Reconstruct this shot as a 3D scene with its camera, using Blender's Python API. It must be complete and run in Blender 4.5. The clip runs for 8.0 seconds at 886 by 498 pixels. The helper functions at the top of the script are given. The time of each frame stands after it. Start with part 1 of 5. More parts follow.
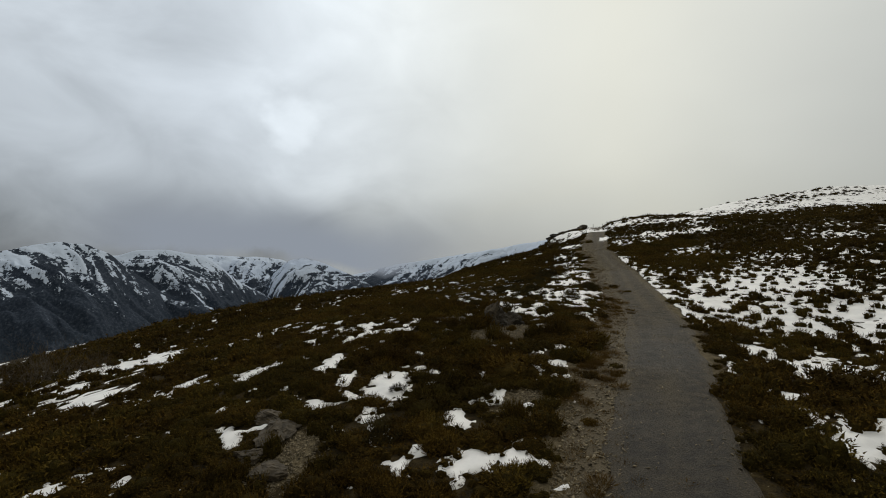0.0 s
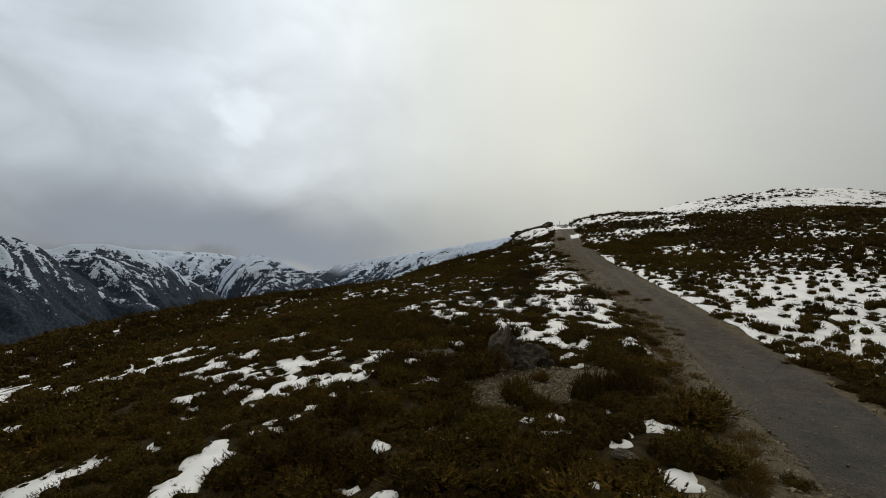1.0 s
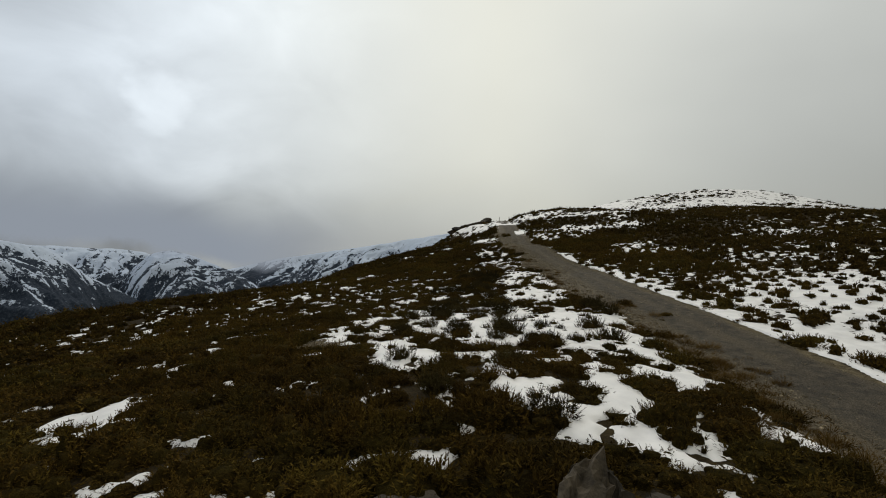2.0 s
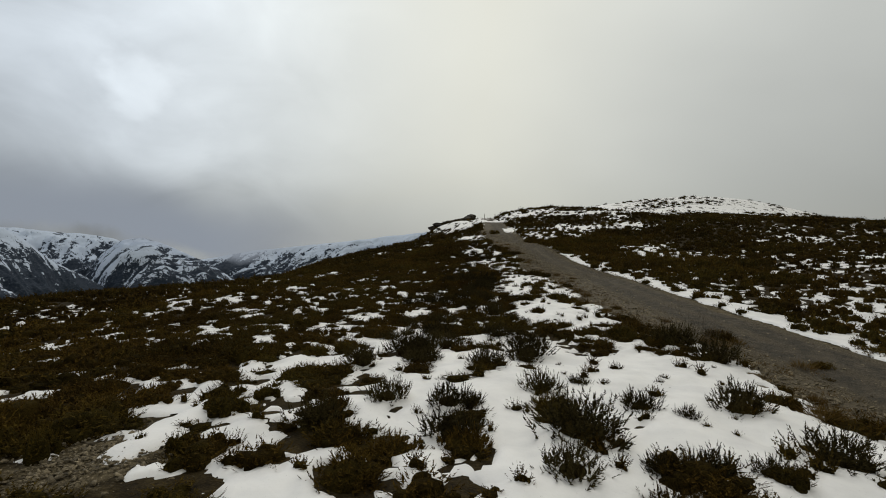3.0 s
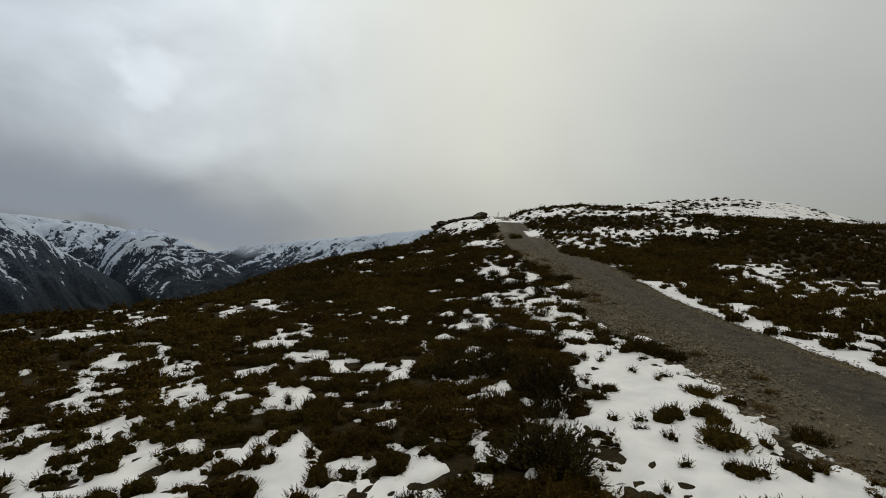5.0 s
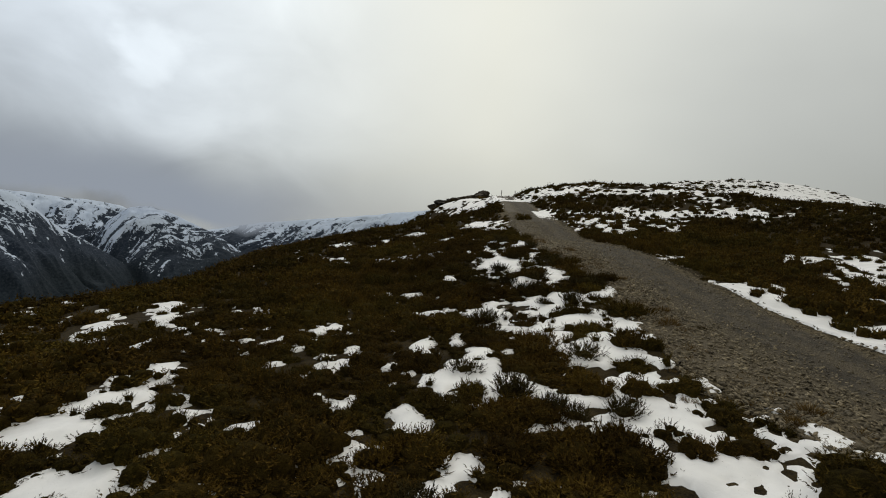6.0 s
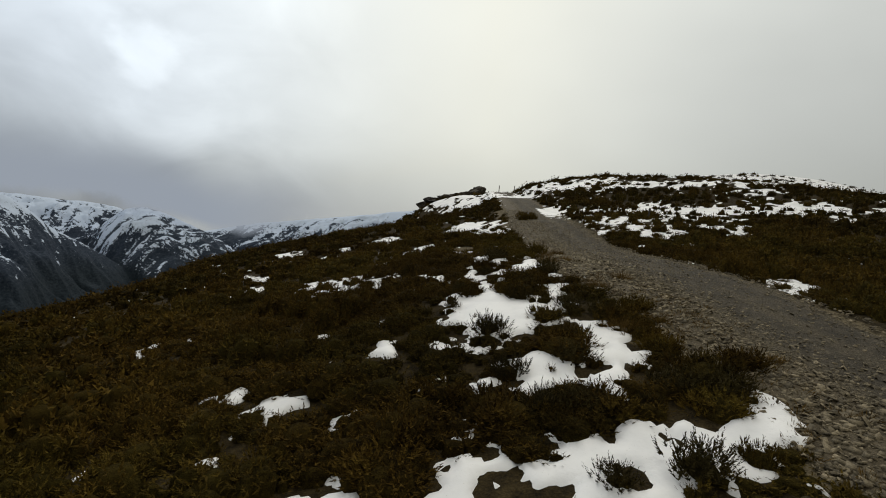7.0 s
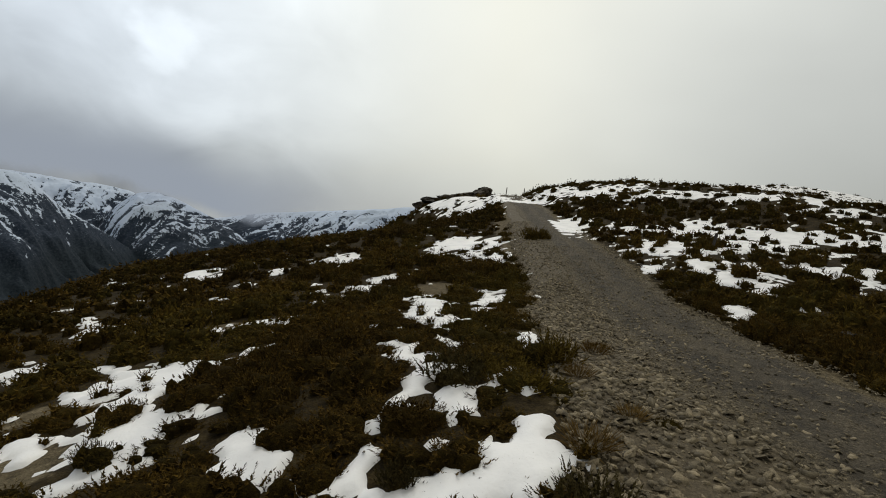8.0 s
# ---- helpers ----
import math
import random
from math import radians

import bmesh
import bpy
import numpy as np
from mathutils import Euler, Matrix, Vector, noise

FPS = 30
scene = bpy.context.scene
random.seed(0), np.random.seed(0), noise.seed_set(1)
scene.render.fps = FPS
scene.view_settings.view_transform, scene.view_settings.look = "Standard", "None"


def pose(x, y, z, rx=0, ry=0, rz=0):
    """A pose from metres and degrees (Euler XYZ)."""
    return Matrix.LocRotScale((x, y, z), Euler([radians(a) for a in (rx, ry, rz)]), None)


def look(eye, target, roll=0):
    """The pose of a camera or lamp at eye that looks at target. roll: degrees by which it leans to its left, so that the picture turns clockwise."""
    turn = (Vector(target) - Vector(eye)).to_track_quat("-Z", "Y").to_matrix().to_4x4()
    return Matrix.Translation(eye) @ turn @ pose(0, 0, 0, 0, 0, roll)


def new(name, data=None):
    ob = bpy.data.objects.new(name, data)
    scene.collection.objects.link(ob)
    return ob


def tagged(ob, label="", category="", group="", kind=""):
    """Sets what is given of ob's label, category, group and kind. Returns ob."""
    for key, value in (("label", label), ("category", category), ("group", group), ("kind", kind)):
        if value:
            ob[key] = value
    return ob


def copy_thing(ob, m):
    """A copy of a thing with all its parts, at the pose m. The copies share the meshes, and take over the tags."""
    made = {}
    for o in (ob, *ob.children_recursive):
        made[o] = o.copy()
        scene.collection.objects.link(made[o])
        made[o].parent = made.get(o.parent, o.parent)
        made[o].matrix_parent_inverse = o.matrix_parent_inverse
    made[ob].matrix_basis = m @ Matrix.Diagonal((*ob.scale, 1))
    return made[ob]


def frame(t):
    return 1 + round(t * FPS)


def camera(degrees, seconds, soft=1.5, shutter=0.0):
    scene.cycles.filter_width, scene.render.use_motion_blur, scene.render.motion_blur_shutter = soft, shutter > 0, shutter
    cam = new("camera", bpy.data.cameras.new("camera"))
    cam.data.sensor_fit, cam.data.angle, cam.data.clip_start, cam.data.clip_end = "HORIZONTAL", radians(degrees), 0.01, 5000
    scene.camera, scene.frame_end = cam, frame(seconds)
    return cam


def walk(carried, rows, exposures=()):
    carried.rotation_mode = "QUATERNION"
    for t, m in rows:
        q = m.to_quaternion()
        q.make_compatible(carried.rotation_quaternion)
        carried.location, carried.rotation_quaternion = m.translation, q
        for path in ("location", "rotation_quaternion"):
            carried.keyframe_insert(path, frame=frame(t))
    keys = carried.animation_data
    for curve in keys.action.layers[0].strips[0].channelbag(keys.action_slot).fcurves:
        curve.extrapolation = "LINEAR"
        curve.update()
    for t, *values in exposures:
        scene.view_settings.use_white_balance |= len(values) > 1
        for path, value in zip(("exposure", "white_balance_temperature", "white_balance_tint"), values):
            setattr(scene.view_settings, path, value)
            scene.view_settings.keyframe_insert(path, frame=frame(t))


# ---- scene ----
# The camera: a small drone that flies low along a mountain track.
cam = camera(83.5, 8.0, soft=1.0)
PATH = [
    (0, (-0.541, -2.765, 3.169), (-0.512, -0.765, 3.172), -2.0),
    (0.5, (-0.84, 1.855, 3.088), (-0.754, 3.853, 3.084), -3.2),
    (1, (-0.973, 6.272, 2.997), (-0.77, 8.261, 2.985), -1.4),
    (1.5, (-0.998, 10.664, 3.027), (-0.648, 12.633, 3.006), -2.2),
    (1.7, (-0.919, 12.429, 3.0), (-0.504, 14.386, 2.974), -2.3),
    (2.8, (1.24, 22.753, 2.406), (1.805, 24.671, 2.375), 1.2),
    (3, (1.66, 24.426, 2.382), (2.217, 26.346, 2.348), 1.2),
    (3.5, (2.726, 28.643, 2.379), (3.275, 30.566, 2.349), 2.0),
    (4, (4.013, 32.94, 2.574), (4.589, 34.855, 2.539), 0.3),
    (4.5, (5.395, 37.103, 2.99), (5.947, 39.025, 2.952), 1.2),
    (5, (6.836, 41.224, 3.242), (7.368, 43.151, 3.196), 2.6),
    (5.2, (7.29, 42.735, 3.292), (7.817, 44.664, 3.239), 3.2),
    (6.3, (10.86, 51.968, 3.175), (11.392, 53.892, 3.04), 2.9),
    (6.5, (11.64, 53.925, 3.179), (12.173, 55.849, 3.047), 2.7),
    (7, (13.693, 58.709, 3.363), (14.227, 60.632, 3.236), 2.7),
    (7.5, (15.797, 63.434, 3.66), (16.3, 65.365, 3.525), 5.0),
    (8, (17.697, 67.434, 4.299), (18.198, 69.365, 4.159), 5.2),
]
walk(cam, [(t, look(eye, target, roll)) for t, eye, target, roll in PATH], [(0.0, 0.0), (1.5, 0.02), (3.5, -0.08), (4.5, -0.16), (5.2, -0.08), (6.5, 0.14), (8.0, 0.18)])

# ---- light ----
world = bpy.data.worlds.new("overcast_sky")
scene.world = world
world.use_nodes = True
SUN_AZ, SUN_EL = 16.0, 50.0


class Nodes:
    """A short way to write a node tree."""

    def __init__(self, tree):
        self.tree = tree
        tree.nodes.clear()

    def add(self, kind, ins=None, operation="", clamp=False, data="", blend="", interpolation="", attribute=""):
        n = self.tree.nodes.new(kind)
        if operation:
            n.operation = operation
        if clamp:
            n.use_clamp = True
        if data:
            n.data_type = data
        if blend:
            n.blend_type = blend
        if interpolation:
            n.interpolation_type = interpolation
        if attribute:
            n.attribute_name = attribute
        for k, v in (ins or {}).items():
            self.put(n, k, v)
        return n

    def put(self, n, key, v):
        socket = n.inputs[key]
        if isinstance(v, bpy.types.NodeSocket):
            self.tree.links.new(v, socket)
        else:
            socket.default_value = v

    def math(self, op, a, b=0.0, c=0.0, clamp=False):
        return self.add("ShaderNodeMath", {0: a, 1: b, 2: c}, operation=op, clamp=clamp).outputs[0]

    def vmath(self, op, a, b=(0, 0, 0), out=0):
        n = self.add("ShaderNodeVectorMath", {0: a}, operation=op)
        self.put(n, 3 if op == "SCALE" else 1, b)
        return n.outputs[out]

    def noise(self, vec, scale, detail=4.0, rough=0.55, out=0, distort=0.0):
        n = self.add("ShaderNodeTexNoise", {"Vector": vec, "Scale": scale, "Detail": detail, "Roughness": rough, "Distortion": distort})
        return n.outputs[out]

    def smooth(self, v, lo, hi, a=0.0, b=1.0):
        n = self.add("ShaderNodeMapRange", {0: v, 1: lo, 2: hi, 3: a, 4: b}, interpolation="SMOOTHSTEP")
        return n.outputs[0]

    def ramp(self, v, stops):
        n = self.add("ShaderNodeValToRGB", {0: v})
        while len(n.color_ramp.elements) < len(stops):
            n.color_ramp.elements.new(0.5)
        for e, (p, col) in zip(n.color_ramp.elements, stops):
            e.position, e.color = p, (*col, 1)
        return n.outputs[0]

    def mix(self, f, a, b, blend="MIX"):
        n = self.add("ShaderNodeMix", {0: f}, data="RGBA", blend=blend)
        self.put(n, 6, a if isinstance(a, bpy.types.NodeSocket) else (*a, 1))
        self.put(n, 7, b if isinstance(b, bpy.types.NodeSocket) else (*b, 1))
        return n.outputs[2]


def toward(az, el):
    a, e = radians(az), radians(el)
    return (math.sin(a) * math.cos(e), math.cos(a) * math.cos(e), math.sin(e))


# Cloud cover: thin and bright over the track, heavy and bluish over the valley, with soft billows.
w = Nodes(world.node_tree)
way = w.add("ShaderNodeTexCoord").outputs["Generated"]
high = w.add("ShaderNodeSeparateXYZ", {0: way}).outputs[2]
glow = w.vmath("DOT_PRODUCT", way, toward(9, 55), out=1)
cold = w.vmath("DOT_PRODUCT", way, toward(-62, 10), out=1)
deck = w.vmath("MULTIPLY", way, (1.0, 1.0, 1.7))
big = w.noise(deck, 2.0, 3, 0.45, distort=0.25)
fine = w.noise(deck, 5.0, 5, 0.5, distort=0.5)
lit = w.math("ADD", w.smooth(glow, 0.25, 0.98, 0.44, 0.94), w.math("MULTIPLY", w.math("SUBTRACT", big, 0.5), 0.22))
west = w.vmath("DOT_PRODUCT", way, toward(-30, 5), out=1)
heavy = w.math("MULTIPLY", w.smooth(west, 0.50, 0.97), w.smooth(high, 0.17, 0.0))
lit = w.math("SUBTRACT", lit, w.math("MULTIPLY", heavy, 0.25))
lit = w.math("ADD", lit, w.math("MULTIPLY", w.math("MULTIPLY", w.math("SUBTRACT", fine, 0.5), w.smooth(cold, 0.2, 0.8)), 0.55))
bent = w.vmath("ADD", way, w.vmath("SCALE", w.vmath("SUBTRACT", w.noise(deck, 4.0, 5, 0.55, out=1), (0.5, 0.5, 0.5)), 0.20))
bent = w.vmath("NORMALIZE", bent)


def rift(az, el, wide, gain):
    """A thinner place in the cloud that lets more light through."""
    at = w.vmath("DOT_PRODUCT", bent, toward(az, el), out=1)
    return w.math("MULTIPLY", w.smooth(at, math.cos(radians(wide)), 1.0), gain)


lit = w.math("ADD", lit, rift(-13, 10.5, 7, 0.09))
lit = w.math("ADD", lit, rift(-14.5, 14.5, 3.6, 0.15))
lit = w.math("SUBTRACT", lit, rift(-40, 22, 24, 0.06))
lit = w.math("ADD", lit, rift(-8, 27, 14, 0.07))
right_side = w.smooth(w.vmath("DOT_PRODUCT", way, toward(66, 14), out=1), 0.66, 1.0)
lit = w.math("SUBTRACT", lit, w.math("MULTIPLY", right_side, 0.09))
tone = w.mix(w.math("MAXIMUM", w.smooth(cold, 0.1, 0.85), w.math("MAXIMUM", w.math("MULTIPLY", heavy, 0.7), w.math("MULTIPLY", right_side, 0.3))), (0.985, 0.985, 0.875), (0.88, 0.965, 1.045))
cloud = w.mix(1.0, tone, w.add("ShaderNodeCombineColor", {0: lit, 1: lit, 2: lit}).outputs[0], "MULTIPLY")
sky = w.add("ShaderNodeTexSky")
sky.sky_type, sky.sun_disc, sky.sun_elevation, sky.sun_rotation = "NISHITA", False, radians(SUN_EL), radians(SUN_AZ)
bg_cloud = w.add("ShaderNodeBackground", {"Color": cloud, "Strength": 0.95})
bg_sky = w.add("ShaderNodeBackground", {"Color": sky.outputs[0], "Strength": 0.05})
both = w.add("ShaderNodeMixShader", {0: 0.94, 1: bg_sky.outputs[0], 2: bg_cloud.outputs[0]})
w.add("ShaderNodeOutputWorld", {0: both.outputs[0]})

sun = new("sun", bpy.data.lights.new("sun", "SUN"))
sun.data.energy, sun.data.angle, sun.data.color = 0.7, radians(40), (1.0, 0.96, 0.88)
sun.matrix_world = look(Vector(toward(SUN_AZ, SUN_EL)) * 50, (0, 0, 0))


# ---- materials ----
def material(name):
    m = bpy.data.materials.new(name)
    m.use_nodes = True
    n = Nodes(m.node_tree)
    pos = n.add("ShaderNodeNewGeometry")
    return m, n, pos.outputs["Position"], pos


def finish(n, colour, rough=0.9, height=None, strength=0.5, distance=0.02, spec=0.3, sub=None):
    b = n.add("ShaderNodeBsdfPrincipled", {"Base Color": colour, "Roughness": rough, "Specular IOR Level": spec})
    if sub:
        n.put(b, "Subsurface Weight", sub)
        n.put(b, "Subsurface Radius", (0.05, 0.06, 0.07))
    if height is not None:
        n.put(b, "Normal", n.add("ShaderNodeBump", {"Strength": strength, "Distance": distance, "Height": height}).outputs[0])
    n.add("ShaderNodeOutputMaterial", {0: b.outputs[0]})


def ground_material():
    m, n, p, g = material("heath_soil")
    bare = n.add("ShaderNodeAttribute", attribute="bare").outputs["Fac"]
    a, b, c = n.noise(p, 0.5), n.noise(p, 5.0, 6), n.noise(p, 34.0, 3)
    soil = n.ramp(n.math("ADD", n.math("MULTIPLY", c, 0.45), n.math("MULTIPLY", b, 0.55)), [(0.34, (0.008, 0.006, 0.003)), (0.5, (0.026, 0.018, 0.007)), (0.66, (0.056, 0.040, 0.016))])
    grit = n.ramp(n.math("ADD", n.math("MULTIPLY", b, 0.45), n.math("MULTIPLY", c, 0.55)), [(0.34, (0.034, 0.026, 0.014)), (0.5, (0.098, 0.077, 0.045)), (0.66, (0.19, 0.153, 0.096))])
    f = n.smooth(n.math("ADD", bare, n.math("MULTIPLY", n.math("SUBTRACT", b, 0.5), 0.7)), 0.3, 0.6)
    finish(n, n.mix(f, soil, grit), 0.95, n.math("ADD", b, n.math("MULTIPLY", c, 0.5)), 0.8, 0.05, 0.08)
    return m


def track_material():
    m, n, p, g = material("worn_track_gravel")
    side = n.add("ShaderNodeAttribute", attribute="rut").outputs["Fac"]
    a, b, c, d = n.noise(p, 0.35), n.noise(p, 3.0, 6, 0.6), n.noise(p, 26.0, 4, 0.6), n.noise(p, 90.0, 2)
    t = n.math("ADD", n.math("MULTIPLY", b, 0.5), n.math("MULTIPLY", c, 0.5))
    worn = n.ramp(t, [(0.35, (0.020, 0.0155, 0.0095)), (0.5, (0.056, 0.044, 0.028)), (0.64, (0.128, 0.103, 0.067))])
    loose = n.ramp(n.math("ADD", n.math("MULTIPLY", c, 0.6), n.math("MULTIPLY", d, 0.4)), [(0.36, (0.022, 0.017, 0.009)), (0.5, (0.080, 0.062, 0.036)), (0.64, (0.19, 0.150, 0.090))])
    f = n.smooth(n.math("ADD", side, n.math("MULTIPLY", n.math("SUBTRACT", a, 0.5), 0.5)), 0.35, 0.8)
    damp = n.add("ShaderNodeAttribute", attribute="damp").outputs["Fac"]
    dry = n.mix(f, worn, loose)
    wet = n.mix(1.0, dry, (0.52, 0.50, 0.48), "MULTIPLY")
    finish(n, n.mix(damp, dry, wet), n.smooth(damp, 0.0, 1.0, 0.92, 0.7), n.math("ADD", c, n.math("MULTIPLY", d, 0.6)), 1.0, 0.05)
    return m


def stone_material(name, lo, hi, scale=9.0):
    m, n, p, g = material(name)
    ob = n.add("ShaderNodeObjectInfo").outputs["Random"]
    isl = g.outputs["Random Per Island"]
    a, b = n.noise(p, scale, 5, 0.6), n.noise(p, scale * 6, 3)
    col = n.ramp(n.math("ADD", n.math("MULTIPLY", a, 0.7), n.math("MULTIPLY", b, 0.3)), [(0.32, lo), (0.68, hi)])
    v = n.math("ADD", 0.45, n.math("MULTIPLY", n.math("FRACT", n.math("ADD", ob, isl)), 1.0))
    col = n.mix(1.0, col, n.add("ShaderNodeCombineColor", {0: v, 1: v, 2: v}).outputs[0], "MULTIPLY")
    finish(n, col, 0.85, n.math("ADD", a, n.math("MULTIPLY", b, 0.4)), 0.7, 0.03)
    return m


def snow_material():
    m, n, p, g = material("old_snow")
    a, b = n.noise(p, 1.4, 5), n.noise(p, 22.0, 4)
    specks = n.smooth(n.noise(p, 55.0, 2), 0.70, 0.76)
    col = n.mix(n.math("MULTIPLY", specks, 0.5), n.ramp(a, [(0.35, (0.70, 0.685, 0.675)), (0.6, (0.82, 0.80, 0.78))]), (0.20, 0.16, 0.11))
    finish(n, col, 0.55, n.math("ADD", a, n.math("MULTIPLY", b, 0.25)), 0.35, 0.06, 0.3)
    return m


def plant_material(name, stops, rough=1.0, dense=False, green=0.0):
    """Plant colours: by stretch of the slope, by plant and by leaf; a dense growth also has the fine mottling of massed twigs."""
    m, n, p, g = material(name)
    ob = n.add("ShaderNodeObjectInfo").outputs["Random"]
    patch, near = n.noise(p, 0.22, 3), n.noise(p, 2.2, 3)
    t = n.math("ADD", n.math("MULTIPLY", patch, 0.45), n.math("MULTIPLY", near, 0.25))
    t = n.math("ADD", t, n.math("MULTIPLY", n.math("SUBTRACT", ob, 0.5), 0.22))
    turn = n.math("MULTIPLY", n.smooth(n.noise(n.vmath("ADD", p, (31.0, 7.0, 0.0)), 0.30, 4, 0.6), 0.44, 0.60), green)

    def hue(v):
        """Brown growth that turns to olive by stretches."""
        return n.mix(turn, n.ramp(v, stops), n.ramp(v, [(q, (0.72 * r_, 1.06 * g_, 1.05 * b_)) for q, (r_, g_, b_) in stops])) if green else n.ramp(v, stops)

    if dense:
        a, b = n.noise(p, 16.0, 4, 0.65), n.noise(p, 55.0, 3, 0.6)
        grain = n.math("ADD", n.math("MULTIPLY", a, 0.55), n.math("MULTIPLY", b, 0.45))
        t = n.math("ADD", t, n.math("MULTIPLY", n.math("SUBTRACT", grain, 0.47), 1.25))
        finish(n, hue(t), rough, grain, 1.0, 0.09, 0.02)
    else:
        t = n.math("ADD", t, n.math("MULTIPLY", n.math("SUBTRACT", g.outputs["Random Per Island"], 0.35), 0.24))
        finish(n, hue(t), rough, spec=0.03)
    return m


def mountain_material():
    m, n, p, g = material("hazed_snowy_mountain")
    z = n.add("ShaderNodeSeparateXYZ", {0: p}).outputs[2]
    a, b, c = n.noise(p, 0.0035, 5, 0.55), n.noise(p, 0.055, 6, 0.68, distort=0.6), n.noise(p, 0.17, 5, 0.65)
    # Rock, wood and snow colours are tinted blue and dulled for distance haze.
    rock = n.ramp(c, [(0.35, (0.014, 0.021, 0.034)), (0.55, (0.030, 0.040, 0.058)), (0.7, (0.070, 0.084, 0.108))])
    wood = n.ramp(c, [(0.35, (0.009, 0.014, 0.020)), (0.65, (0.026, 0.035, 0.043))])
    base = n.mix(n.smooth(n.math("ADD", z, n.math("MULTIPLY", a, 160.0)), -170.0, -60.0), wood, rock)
    lying = n.add("ShaderNodeAttribute", attribute="lying").outputs["Fac"]
    s = n.math("ADD", lying, n.math("MULTIPLY", n.math("SUBTRACT", b, 0.5), 2.5))
    s = n.math("ADD", s, n.math("MULTIPLY", n.math("SUBTRACT", c, 0.5), 1.2))
    cover = n.smooth(s, 0.44, 0.58)
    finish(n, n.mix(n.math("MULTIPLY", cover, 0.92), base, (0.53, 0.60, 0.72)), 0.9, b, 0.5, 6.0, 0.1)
    return m


def cloud_material():
    m, n, p, g = material("low_cloud")
    uv = n.add("ShaderNodeAttribute", attribute="rise").outputs["Fac"]
    along = n.add("ShaderNodeAttribute", attribute="along").outputs["Fac"]
    a = n.noise(p, 0.006, 6, 0.6)
    low = n.math("ADD", uv, n.math("MULTIPLY", n.math("SUBTRACT", a, 0.5), 0.28))
    alpha = n.math("MULTIPLY", n.smooth(low, 0.02, 0.17), n.smooth(uv, 0.95, 0.30))
    alpha = n.math("MULTIPLY", alpha, n.math("MULTIPLY", n.smooth(along, 0.0, 0.2), n.smooth(along, 0.78, 0.48)))
    e = n.add("ShaderNodeEmission", {"Color": (0.268, 0.30, 0.348, 1), "Strength": 1.0})
    t = n.add("ShaderNodeBsdfTransparent")
    mx = n.add("ShaderNodeMixShader", {0: alpha, 1: t.outputs[0], 2: e.outputs[0]})
    n.add("ShaderNodeOutputMaterial", {0: mx.outputs[0]})
    return m


SOIL, TRACK, SNOW = ground_material(), track_material(), snow_material()
ROCK = stone_material("grey_schist", (0.014, 0.011, 0.007), (0.078, 0.061, 0.040), 5.0)
RUBBLE = stone_material("tan_schist_rubble", (0.060, 0.047, 0.028), (0.245, 0.196, 0.122), 14.0)
GRIT = stone_material("dark_gravel_bed", (0.030, 0.022, 0.011), (0.150, 0.114, 0.064), 26.0)
HEATH_TONES = [(0.26, (0.031, 0.0190, 0.0046)), (0.40, (0.064, 0.0380, 0.0080)), (0.54, (0.098, 0.0590, 0.0108)), (0.66, (0.122, 0.0780, 0.0145)), (0.84, (0.172, 0.110, 0.028))]
# Heart tones: the heath browns about halved, as the shade among inner twigs.
SHADED_HEART_TONES = [(0.26, (0.016, 0.0105, 0.003)), (0.54, (0.050, 0.033, 0.007)), (0.84, (0.09, 0.060, 0.016))]
HEATH = plant_material("dark_heath_shrub", HEATH_TONES, green=0.35)
OLIVE = plant_material("olive_heath_twigs", [(0.26, (0.020, 0.0155, 0.006)), (0.42, (0.042, 0.032, 0.011)), (0.58, (0.068, 0.053, 0.019)), (0.84, (0.12, 0.095, 0.04))])
CORE = plant_material("shaded_heath_growth", SHADED_HEART_TONES, dense=True, green=0.35)
TWIG = plant_material("bare_grey_twig", [(0.3, (0.06, 0.048, 0.036)), (0.7, (0.13, 0.11, 0.085))])
GRASS = plant_material("dry_mountain_grass", [(0.3, (0.085, 0.050, 0.014)), (0.55, (0.16, 0.10, 0.032)), (0.75, (0.25, 0.17, 0.068))])
WOOD = stone_material("weathered_stake_wood", (0.05, 0.042, 0.034), (0.13, 0.11, 0.09), 30.0)
MOUNTAIN, CLOUD = mountain_material(), cloud_material()


# ---- noise and terrain ----
def value_noise(x, y, size, seed):
    """Smooth noise from 0 to 1 with cells of that size."""
    x, y = np.asarray(x, float) / size + 31.7 * seed, np.asarray(y, float) / size - 17.3 * seed
    i, j = np.floor(x), np.floor(y)
    u, v = x - i, y - j
    u, v = u * u * (3 - 2 * u), v * v * (3 - 2 * v)

    def corner(a, b):
        h = np.sin(a * 127.1 + b * 311.7 + seed * 74.7) * 43758.5453
        return h - np.floor(h)

    return (corner(i, j) * (1 - u) + corner(i + 1, j) * u) * (1 - v) + (corner(i, j + 1) * (1 - u) + corner(i + 1, j + 1) * u) * v


def fbm(x, y, size, seed, octaves=4):
    total, gain, norm = 0.0, 1.0, 0.0
    for k in range(octaves):
        total = total + gain * value_noise(x, y, size / 2**k, seed + 3.1 * k)
        norm += gain
        gain *= 0.5
    return total / norm


# The line of the track: how far east it runs at each distance north.
LINE_Y = (-40, -8, 0, 7.6, 13, 17, 24, 31, 39, 46, 49.5, 56, 62, 67, 72, 75, 80, 86, 96, 107, 113, 121, 140, 170)
LINE_X = (-13, -2.4, 0.9, 4.3, 6.7, 8.5, 11.1, 13.1, 15.4, 17.7, 18.8, 20.6, 21.8, 23.0, 24.0, 24.7, 26.5, 28.7, 31.8, 35.4, 37.2, 39.4, 46, 62)


